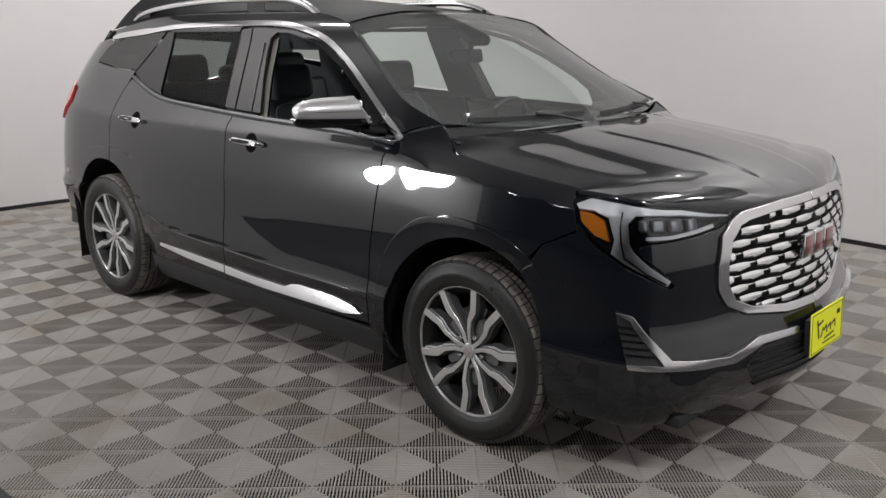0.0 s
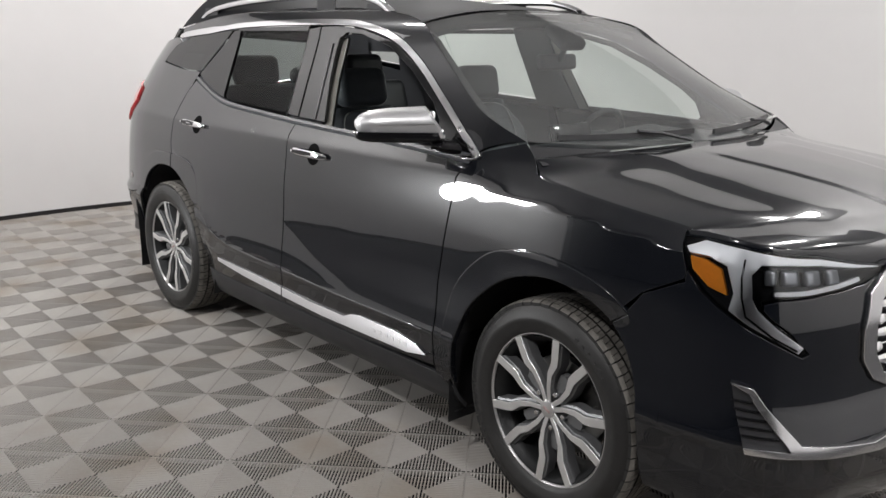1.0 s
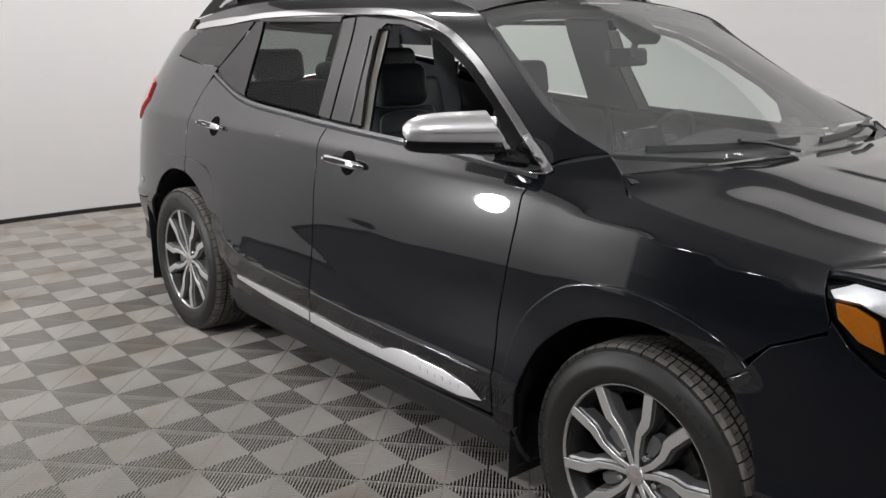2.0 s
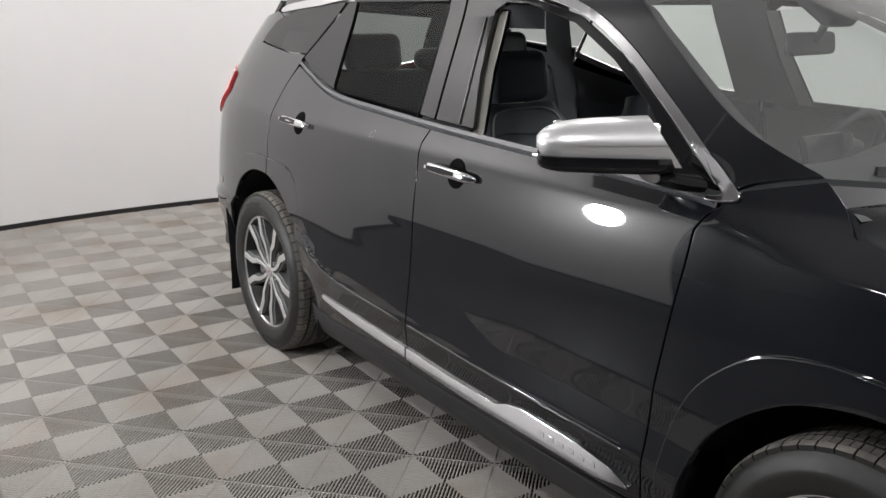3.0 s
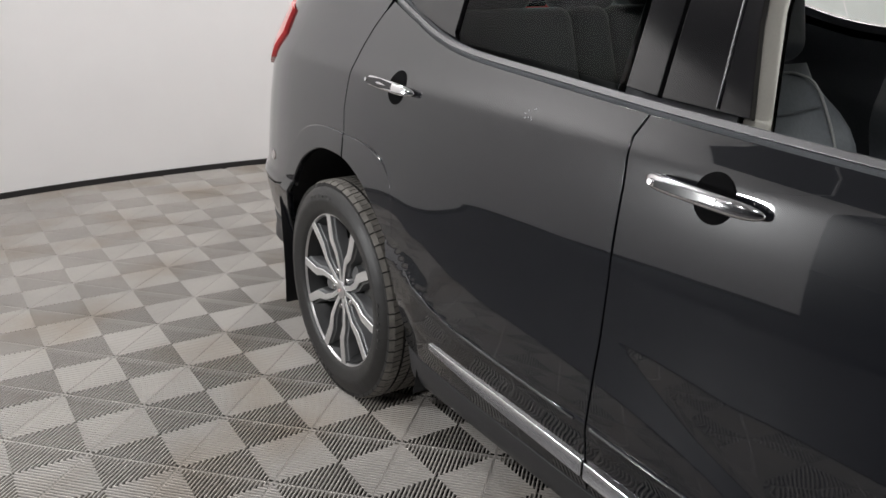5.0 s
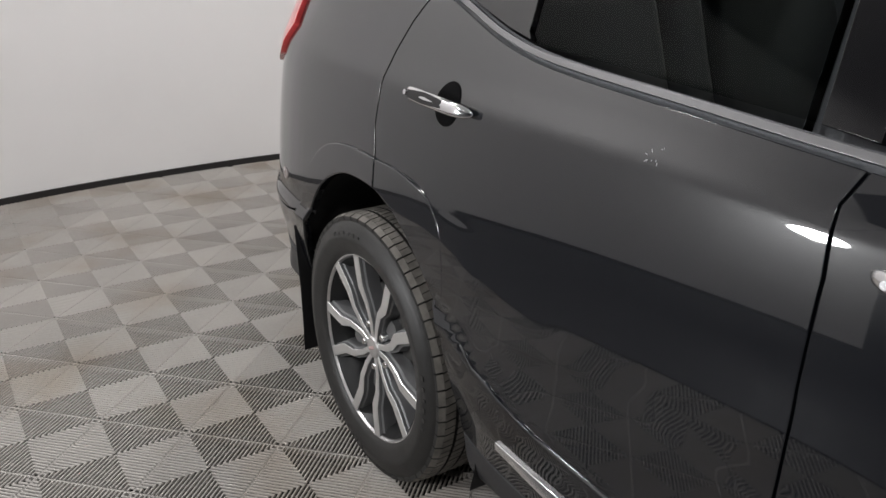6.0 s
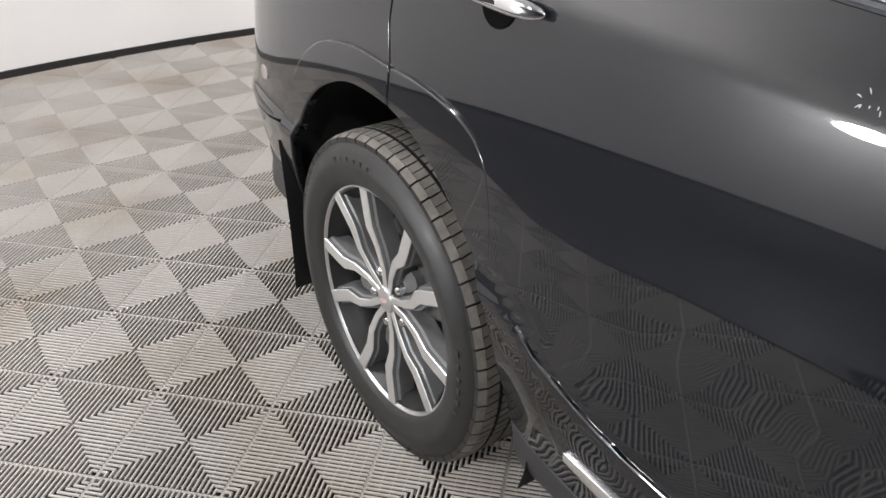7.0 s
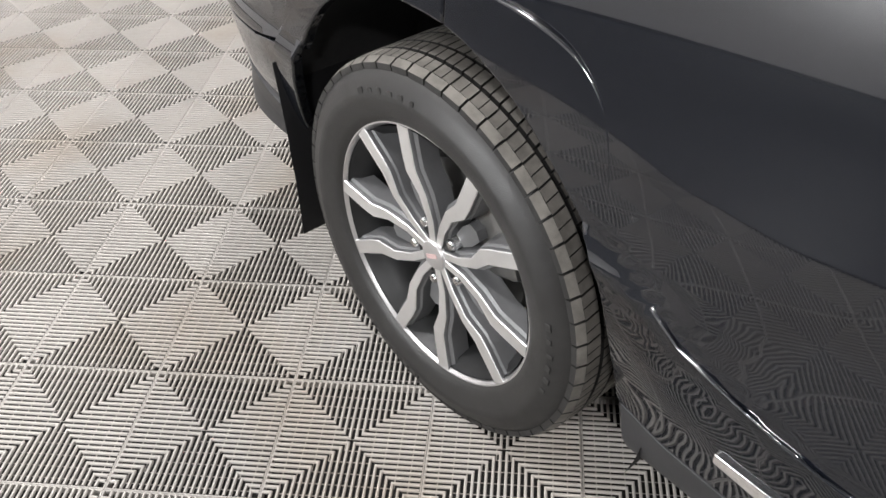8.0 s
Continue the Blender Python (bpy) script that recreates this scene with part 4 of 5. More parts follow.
# ---- wheels ----
def wheel_parts():
    """One wheel at the origin, its outer face towards -y."""
    w = new("wheel")
    R = 0.352
    bm = bmesh.new()
    prof = [(0.238, 0.09), (0.252, 0.108), (0.285, 0.118), (0.318, 0.114), (0.336, 0.100), (0.343, 0.088), (0.343, -0.088), (0.336, -0.100), (0.318, -0.114),
            (0.300, -0.118), (0.297, -0.1195), (0.285, -0.118), (0.262, -0.112), (0.252, -0.108), (0.243, -0.098), (0.238, -0.09)]
    lathe(bm, prof, 96)
    bmesh.ops.recalc_face_normals(bm, faces=bm.faces[:])
    tyre = part("tyre", bm, M_RUBBER, w, "black road tyre")
    # tread: shoulder lugs cut by sipes, then ribs broken by slanted grooves; tops dusty, flanks black
    bm = bmesh.new()
    n = 54

    def lug(a0, a1, y0, y1, skew, drop0, drop1):
        ring = []
        for rr, shrink in ((0.338, 0.0), (R, 0.04)):
            for a, y, dr in ((a0, y0, drop0), (a1, y0, drop0), (a1 + skew, y1, drop1), (a0 + skew, y1, drop1)):
                am = (a0 + a1 + skew) / 2
                rad = rr - (dr if rr > 0.34 else dr * 0.6)
                aa = a + (am - a) * shrink
                ring.append(bm.verts.new((rad * math.cos(aa), y, rad * math.sin(aa))))
        b, t = ring[:4], ring[4:]
        bm.faces.new(t)
        for i in range(4):
            f = bm.faces.new((b[i], b[(i + 1) % 4], t[(i + 1) % 4], t[i]))
            f.material_index = 1
    pitch = 2 * math.pi / n
    for k in range(n):
        for sg, ph in ((-1, 0.0), (1, 0.45)):
            a0 = pitch * (k + ph)
            # the lug in two halves with a sipe between, then its worn shoulder
            for f0, f1 in ((0.0, 0.44), (0.47, 0.93)):
                lug(a0 + pitch * f0, a0 + pitch * f1, sg * 0.088, sg * 0.062, 0.016 * -sg, 0.0016, 0.0)
            lug(a0, a0 + pitch * 0.93, sg * 0.1035, sg * 0.0885, 0.004 * -sg, 0.0085, 0.0018)
            for f0, f1 in ((0.0, 0.45), (0.50, 0.92)):
                lug(a0 + pitch * (f0 + 0.3), a0 + pitch * (f1 + 0.3), sg * 0.054, sg * 0.024, 0.022 * -sg, 0.0, 0.0)
        a0 = pitch * (k + 0.2)
        for f0, f1 in ((0.0, 0.46), (0.5, 0.95)):
            lug(a0 + pitch * f0, a0 + pitch * f1, -0.018, 0.018, 0.010, 0.0, 0.0)
    bmesh.ops.recalc_face_normals(bm, faces=bm.faces[:])
    part("tread", bm, [M_TREAD, M_RUBBER], tyre, "dusty worn tread blocks", smooth=0)
    # raised marks on the sidewall, each a plain bar
    for a0, cnt in ((62, 6), (200, 8), (318, 6)):
        for k in range(cnt):
            bm = bmesh.new()
            m = Matrix.Rotation(-radians(a0 + 5.2 * k), 4, "Y") @ pose(0.300, -0.1180, 0)
            box(bm, m, 0.018 if k % 2 else 0.014, 0.0022, 0.008 + 0.003 * (k % 3), 0.0006, 1)
            part("sidewall_mark", bm, M_RUBBER, tyre)
    # rim barrel and lip
    bm = bmesh.new()
    lathe(bm, [(0.2465, -0.093), (0.2472, -0.098), (0.2460, -0.1015), (0.2435, -0.1015), (0.2395, -0.096), (0.236, -0.088)], 96)
    bmesh.ops.recalc_face_normals(bm, faces=bm.faces[:])
    rim = part("rim", bm, M_CAP, w, "alloy wheel with five pairs of bright bent spokes")
    bm = bmesh.new()
    lathe(bm, [(0.2365, -0.097), (0.2345, -0.090), (0.222, -0.078), (0.210, -0.045), (0.203, 0.0), (0.205, 0.05), (0.225, 0.09), (0.236, 0.095)], 72)
    part("barrel", bm, M_BARREL, rim, "dark grey wheel barrel")
    # spokes: one bent arm, ten times
    def spoke_mesh(sgn):
        bm = bmesh.new()
        # centreline of the arm in (radius, sideways), with its half width and how far its face stands out
        line = [(0.020, 0.0070, 0.0064, -0.086), (0.070, 0.0150, 0.0068, -0.0895), (0.116, 0.0325, 0.0088, -0.0945), (0.150, 0.0605, 0.0128, -0.098), (0.172, 0.0680, 0.0132, -0.0992), (0.2275, 0.0840, 0.0128, -0.1015)]
        # face, its broken edge, a lower ledge and the back
        levels = ((0.0, 0.0, 0.0), (0.0012, 0.0012, 0.0015), (0.0020, 0.0015, 0.0095), (0.0085, 0.0050, 0.0130), (0.0125, 0.0085, 0.045))
        rings = [[] for _ in levels]
        for i, (r, s, h, y) in enumerate(line):
            a, b = line[max(0, i - 1)], line[min(len(line) - 1, i + 1)]
            d = Vector((b[0] - a[0], b[1] - a[1])).normalized()
            nn = Vector((-d.y, d.x))
            for lst, (gi, go, dy) in zip(rings, levels):
                lst.append([bm.verts.new((r + nn.x * e * (h + g), y + dy, sgn * (s + nn.y * e * (h + g)))) for e, g in ((-1, gi), (1, go))])
        for i in range(len(line) - 1):
            bm.faces.new((rings[0][i][0], rings[0][i][1], rings[0][i + 1][1], rings[0][i + 1][0]))
            for q, (l0, l1) in enumerate(zip(rings, rings[1:])):
                for e in (0, 1):
                    g = bm.faces.new((l0[i][e], l0[i + 1][e], l1[i + 1][e], l1[i][e]))
                    g.material_index = 1 if q else 0
            g = bm.faces.new((rings[-1][i][0], rings[-1][i][1], rings[-1][i + 1][1], rings[-1][i + 1][0]))
            g.material_index = 1
        bmesh.ops.recalc_face_normals(bm, faces=bm.faces[:])
        me = bpy.data.meshes.new("spoke")
        bm.to_mesh(me)
        bm.free()
        me.materials.append(M_ALLOY)
        me.materials.append(M_ALLOYDARK)
        for p in me.polygons:
            p.use_smooth = True
        me.set_sharp_from_angle(angle=radians(35))
        return me
    arms = [spoke_mesh(1), spoke_mesh(-1)]
    for k in range(5):
        for me in arms:
            ob = new("spoke", me)
            ob.parent = rim
            ob.matrix_basis = Matrix.Rotation(radians(72 * k + 90), 4, "Y")
    bm = bmesh.new()
    lathe(bm, [(0.0, -0.080), (0.048, -0.082), (0.058, -0.074), (0.066, -0.06), (0.075, -0.02), (0.075, 0.03)], 40)
    part("hub", bm, M_BARREL, rim, "dark hub")
    # recessed grey webs between neighbouring arms
    bm = bmesh.new()
    outer = [(0.070, 0.012), (0.100, 0.018), (0.128, 0.016), (0.134, 0.0), (0.128, -0.016), (0.100, -0.018), (0.070, -0.012)]
    top = [bm.verts.new((r, -0.070 - 0.06 * (r - 0.07), q)) for r, q in outer]
    low = [bm.verts.new((r, -0.045, q)) for r, q in outer]
    bm.faces.new(top)
    for i in range(len(outer)):
        bm.faces.new((top[i], top[(i + 1) % len(outer)], low[(i + 1) % len(outer)], low[i]))
    bmesh.ops.recalc_face_normals(bm, faces=bm.faces[:])
    web = part("web", bm, M_ALLOYDARK, rim, smooth=30)
    web.matrix_basis = Matrix.Rotation(radians(90 + 36), 4, "Y")
    for k in range(1, 5):
        ob = new("web", web.data)
        ob.parent = rim
        ob.matrix_basis = Matrix.Rotation(radians(90 + 36 + 72 * k), 4, "Y")
    bm = bmesh.new()
    lathe(bm, [(0.0, -0.0925), (0.020, -0.0922), (0.0265, -0.0905), (0.0285, -0.087), (0.0295, -0.06)], 40)
    part("centre_cap", bm, M_CAP, rim, "silver centre cap")
    bm = bmesh.new()
    box(bm, pose(0, -0.0926, 0), 0.030, 0.0012, 0.009, 0.0005, 1)
    part("cap_mark", bm, M_CAPMARK, rim, "faded red mark")
    for k in range(5):
        bm = bmesh.new()
        a = radians(72 * k + 36 - 90)
        m = pose(0.060 * math.cos(a), 0.006, 0.060 * math.sin(a))
        lathe(bm, [(0.0, -0.094), (0.007, -0.093), (0.0105, -0.088), (0.0115, -0.07), (0.015, -0.066), (0.015, -0.06)], 12, m)
        part("wheel_nut", bm, M_CHROME, rim)
    # brake
    bm = bmesh.new()
    lathe(bm, [(0.07, -0.005), (0.072, -0.022), (0.155, -0.022), (0.158, -0.018), (0.158, 0.0), (0.07, 0.0)], 56)
    part("brake_disc", bm, M_STEEL, w, "grey brake disc")
    bm = bmesh.new()
    box(bm, pose(0.135, -0.03, 0.02, 0, 12, 0), 0.085, 0.05, 0.15, 0.014, 2)
    part("brake_caliper", bm, M_STEEL, w, "grey brake caliper")
    return w


wheel = wheel_parts()
wheel.parent = car
wheel.matrix_basis = pose(-1.3625, -0.785, 0.3505, 0, -28, 0)
c = copy_thing(wheel, pose(1.3625, -0.785, 0.3505, 0, 24, -2))
c.parent = car
c = copy_thing(wheel, pose(1.3625, 0.785, 0.3505, 0, 30, 178))
c.parent = car
c = copy_thing(wheel, pose(-1.3625, 0.785, 0.3505, 0, 50, 180))
c.parent = car

# wheel wells, floor pan, mudflaps
for sx in (1, -1):
    for sy in (1, -1):
        bm = bmesh.new()
        n = 36
        rings = []
        for k in range(n + 1):
            a = radians(-20 + 220 * k / n)
            rings.append([bm.verts.new((sx * 1.3625 + 0.466 * math.cos(a), y * -sy, 0.345 + 0.466 * math.sin(a))) for y in (0.868, 0.80, 0.55)])
        for p, q in zip(rings, rings[1:]):
            for i in range(2):
                bm.faces.new((p[i], p[i + 1], q[i + 1], q[i]))
        bm.faces.new([r[2] for r in rings])
        part("wheel_liner", bm, M_CAVITY, car, "dark wheel arch liner")
bm = bmesh.new()
box(bm, pose(0, 0, 0.23), 1.72, 1.6, 0.05, 0.01)
box(bm, pose(0, 0, 0.26), 4.1, 1.05, 0.08, 0.01)
box(bm, pose(1.95, 0, 0.25), 0.36, 1.42, 0.04, 0.01)
box(bm, pose(-2.0, 0, 0.26), 0.36, 1.42, 0.04, 0.01)
part("underbody", bm, M_CAVITY, car, "dark underbody")
for sy in (1, -1):
    for x in (0.905, -1.805):
        bm = bmesh.new()
        rows = []
        for i in range(7):
            s = i / 6
            z = 0.55 - (0.55 - 0.155) * s
            xx = x + 0.02 * math.sin(s * 2.2)
            rows.append([(xx, -sy * ((0.90 if x > 0 else 0.888) - 0.21 * k), z) for k in (0, 0.5, 1)])
        vs = [[bm.verts.new(p) for p in r] for r in rows]
        for a, b in zip(vs, vs[1:]):
            for i in range(2):
                bm.faces.new((a[i], a[i + 1], b[i + 1], b[i]))
        ex = bmesh.ops.solidify(bm, geom=bm.faces[:], thickness=0.006)
        part("mudflap", bm, M_TRIM, car, "black mudflap")
# ---- door handles ----
doors = {}
for ob in car.children:
    doors.setdefault(ob.name.split(".")[0], []).append(ob)
for side in (1, -1):
    for kind, u0, z0, tilt in (("rear_door", -1.056, 1.033, -0.002), ("front_door", 0.022, 1.004, -0.003)):
        door = doors[kind][0 if side > 0 else 1]
        # a flat disc, no bowl: the hollow's shade is its black colour
        cup = arc(u0 + 0.018, z0, 0.0435, 0, 360, 28)[:-1]
        panel("handle_cup", cup, M_CUPSHADE, door, side, off=0.0025, inset=0, lip=0.004, step=(0.02, 0.02), label="flat round disc, black for the shade of the hollow behind the handle")
        bm = bmesh.new()
        n, rings = 30, []
        for i in range(n + 1):
            s = -math.cos(math.pi * i / n)
            k = max(0.02, (1 - abs(s) ** 5) ** 0.45)
            p, nr = skin(u0 + 0.128 * s, z0 + tilt * s, side)
            mid = p + nr * (0.010 + 0.018 * (1 - s ** 4))
            up = Vector((0, 0, 1)) - nr * nr.z
            up.normalize()
            ring = []
            for q in range(16):
                a = 2 * math.pi * q / 16
                ca, sa = math.cos(a), math.sin(a)
                ring.append(bm.verts.new(mid + up * (0.0150 * k * math.copysign(abs(ca) ** 0.7, ca)) + nr * (0.0085 * k * math.copysign(abs(sa) ** 0.8, sa))))
            rings.append(ring)
        for p, q in zip(rings, rings[1:]):
            for e in range(16):
                bm.faces.new((p[e], p[(e + 1) % 16], q[(e + 1) % 16], q[e]))
        bm.faces.new(rings[0])
        bm.faces.new(rings[-1])
        bmesh.ops.recalc_face_normals(bm, faces=bm.faces[:])
        handle = part("handle", bm, M_CHROME, door, "chrome pull handle", smooth=70)
        bm = bmesh.new()
        panel("handle_inset", thick_line([(u0 - 0.085, z0), (u0 - 0.02, z0), (u0 + 0.05, z0)], [0.012, 0.017, 0.012]), M_GLOSSBLACK, door, side, off=0.0368, inset=0, lip=0.003, round_=0.001)
        p, nr = skin(u0 - 0.095, z0 + 0.001, side)
        m = Matrix.Translation(p + nr * 0.0345) @ nr.to_track_quat("Z", "Y").to_matrix().to_4x4()
        cyl(bm, m, 0.006, 0.0055, 0.006, 20)
        part("lock_button", bm, M_CHROME, door, "small round button")

# ---- ribs of the window seals on the door pillars, and chalky smudges on the rear door ----
for side in (1, -1):
    door = doors["front_door"][0 if side > 0 else 1]
    for d, w, mt in ((-0.02, 0.004, M_BELT),):
        panel("window_seal", thick_line([(d, 1.137), (d - 0.022, 1.25), (d - 0.055, 1.44)], w), mt, door, side, off=0.006, inset=0, lip=0.006, step=(0.05, 0.1))
rng = random.Random(4)
for k in range(9):
    u, z = -0.478 + rng.uniform(-0.016, 0.016), 1.058 + rng.uniform(-0.014, 0.014)
    a = rng.uniform(0, math.pi)
    l = rng.uniform(0.001, 0.0035)
    panel("smudge", thick_line([(u - l * math.cos(a), z - l * math.sin(a)), (u, z + 0.0005), (u + l * math.cos(a), z + l * math.sin(a))], [0.0006, 0.0016, 0.0008]), M_CHALK, doors["rear_door"][0], 1, off=0.0006, inset=0, lip=0.001, round_=0.0002, label="white chalky smudge" if k == 0 else "")

# ---- mirrors ----
def blob(bm, centre, ax, size, e1, e2, zmin, zmax, taper=0.0, n=36, mm=24):
    """A rounded box-like solid along the axes ax, between two heights of its own."""
    A, B, C = ax
    rings = []
    for i in range(mm + 1):
        ph = -math.pi / 2 + math.pi * i / mm
        cp, sp = math.copysign(abs(math.cos(ph)) ** e1, math.cos(ph)), math.copysign(abs(math.sin(ph)) ** e1, math.sin(ph))
        ring = []
        for k in range(n):
            th = 2 * math.pi * k / n
            ct, st = math.copysign(abs(math.cos(th)) ** e2, math.cos(th)), math.copysign(abs(math.sin(th)) ** e2, math.sin(th))
            a, b, c = cp * ct, cp * st, min(zmax, max(zmin, sp))
            f = 1 + taper * a
            ring.append(bm.verts.new(Vector(centre) + A * (a * size[0]) + B * (b * size[1] * f) + C * (c * size[2] * f)))
        rings.append(ring)
    for p, q in zip(rings, rings[1:]):
        for k in range(n):
            bm.faces.new((p[k], p[(k + 1) % n], q[(k + 1) % n], q[k]))
    bmesh.ops.remove_doubles(bm, verts=bm.verts[:], dist=1e-5)
    bmesh.ops.dissolve_degenerate(bm, edges=bm.edges[:], dist=1e-5)
    bmesh.ops.recalc_face_normals(bm, faces=bm.faces[:])


for side in (1, -1):
    A = Vector((0.66, side * 0.75, 0.0)).normalized()
    B = Vector((0.75, -side * 0.66, 0)).normalized()
    ax = (A, B, Vector((0, 0, 1)))
    c = (0.750, -side * 0.977, 1.178)
    mirror = new("door_mirror")
    mirror.parent = car
    mirror["label"] = "door mirror with a chrome cap"
    bm = bmesh.new()
    # the cap: sections from its rounded outer end to the slanted cut at the door, with a crease above a flatter foot
    sect = [(-0.80, 0.62), (-0.62, 0.90), (-0.30, 1.0), (0.10, 0.985), (0.45, 0.90), (0.74, 0.70), (0.93, 0.40), (1.0, 0.10), (1.0, -0.02), (0.93, -0.09), (0.88, -0.40), (0.85, -0.80), (0.78, -1.0), (-0.30, -1.0), (-0.80, -0.80)]
    rings = []
    for i in range(31):
        a = -math.cos(math.pi * i / 30) if i < 15 else 0.78 * (i - 15) / 15
        k = max(0.04, (1 - max(0.0, -a) ** 3.2)) ** 0.42
        hgt = 0.049 * (0.88 + 0.12 * sstep(-1, 0.5, a))
        foot = sstep(-0.62, -0.30, a)
        ring = []
        for b, h in sect:
            if h < 0.1 and b > 0.5:
                b = 1.0 + (b - 1.0) * foot - 0.25 * (1 - foot) * max(0.0, -h) ** 2
            q = A * (a * 0.150 - 0.034 * h * sstep(0.2, 0.78, a)) + B * (b * 0.068 * k) + Vector((0, 0, 1)) * (0.021 + h * hgt * k + 0.004 * a)
            ring.append(bm.verts.new(Vector(c) + q))
        rings.append(ring)
    n = len(sect)
    for p, q in zip(rings, rings[1:]):
        for k in range(n):
            bm.faces.new((p[k], p[(k + 1) % n], q[(k + 1) % n], q[k]))
    bm.faces.new(rings[0])
    bm.faces.new(rings[-1])
    bmesh.ops.recalc_face_normals(bm, faces=bm.faces[:])
    part("cap", bm, M_MIRRORCAP, mirror, "satin chrome cap", smooth=38)
    bm = bmesh.new()
    blob(bm, (c[0], c[1], c[2] - 0.014), ax, (0.148, 0.068, 0.030), 0.5, 0.42, -1.0, 0.25, 0.02)
    part("housing", bm, M_GLOSSBLACK, mirror, "black lower housing", smooth=50)
    bm = bmesh.new()
    sweep(bm, [(0.80, -side * 0.90, 1.128), (0.82, -side * 0.86, 1.118), (0.835, -side * 0.82, 1.112)], circle_section(0.085, 0.022, 14), scales=[0.8, 1.0, 1.1])
    part("arm", bm, M_GLOSSBLACK, mirror, smooth=50)
    bm = bmesh.new()
    m = Matrix.Translation(Vector(c) - A * 0.128 + B * 0.030 + Vector((0, 0, -0.012))) @ (B * 0.75 - A * 0.66).to_track_quat("Y", "Z").to_matrix().to_4x4()
    box(bm, m, 0.070, 0.018, 0.010, 0.004)
    part("turn_lamp", bm, M_SATIN, mirror, "slim turn lamp strip")
    bm = bmesh.new()
    m = Matrix.Translation(Vector(c) - B * 0.058 + Vector((0, 0, 0.012))) @ B.to_track_quat("Y", "Z").to_matrix().to_4x4()
    box(bm, m, 0.235, 0.02, 0.085, 0.009)
    part("mirror_glass", bm, M_CHROME, mirror, "mirror glass")

# ---- roof rails ----
for side in (1, -1):
    bm = bmesh.new()
    pts = smooth_line([(-1.44, -side * 0.588, 1.545), (-1.36, -side * 0.588, 1.578), (-1.2, -side * 0.586, 1.605), (-0.9, -side * 0.584, 1.628), (-0.54, -side * 0.583, 1.640), (-0.074, -side * 0.585, 1.637), (0.06, -side * 0.588, 1.622), (0.15, -side * 0.592, 1.598), (0.235, -side * 0.598, 1.555)], 6)
    sec = [(-0.016, -0.010), (-0.010, -0.014), (0.010, -0.014), (0.016, -0.008), (0.014, 0.008), (0.006, 0.013), (-0.006, 0.013), (-0.014, 0.008)]
    n = len(pts)
    sweep(bm, pts, sec, scales=[0.75 + 0.3 * math.sin(math.pi * min(1, max(0, 0.08 + 0.84 * i / (n - 1)))) ** 0.5 for i in range(n)])
    rail = part("roof_rail", bm, M_SATIN, car, "raised silver roof rail", smooth=60)
    for x in (-1.33, -0.25, 0.12):
        bm = bmesh.new()
        sweep(bm, [(x, -side * 0.59, 1.54), (x, -side * 0.587, 1.60 if x < -1 or x > 0 else 1.63)], [(-0.07, -0.009), (0.07, -0.009), (0.05, 0.009), (-0.05, 0.009)], up=Vector((0, 1, 0)))
        part("rail_foot", bm, M_TRIM, rail)

# ---- grille ----
OUT = [(-0.001, 0.53), (-0.2, 0.535), (-0.40, 0.565), (-0.50, 0.61), (-0.545, 0.67), (-0.555, 0.76), (-0.53, 0.85), (-0.47, 0.895), (-0.42, 0.912), (-0.2, 0.928), (-0.001, 0.932)]
INN = [(-0.001, 0.560), (-0.2, 0.565), (-0.375, 0.590), (-0.46, 0.628), (-0.497, 0.685), (-0.505, 0.76), (-0.485, 0.825), (-0.435, 0.868), (-0.39, 0.880), (-0.2, 0.897), (-0.001, 0.902)]
grille = new("grille")
grille.parent = car
grille["label"] = "chrome grille of staggered blades in a thick chrome frame"
for side in (1, -1):
    panel("grille_frame", yz(OUT) + yz(INN)[::-1], M_SATIN, grille, side, off=0.012, inset=0, lip=0.05, round_=0.004, label="thick chrome frame")
    panel("grille_back", yz(INN), M_CAVITY, grille, side, off=-0.04, inset=0, lip=0.0, label="dark mesh behind")


def inside(poly, y, z):
    hit = False
    n = len(poly)
    for i in range(n):
        (a, b), (c, d) = poly[i], poly[(i + 1) % n]
        if (b > z) != (d > z) and y < (c - a) * (z - b) / (d - b) + a:
            hit = not hit
    return hit


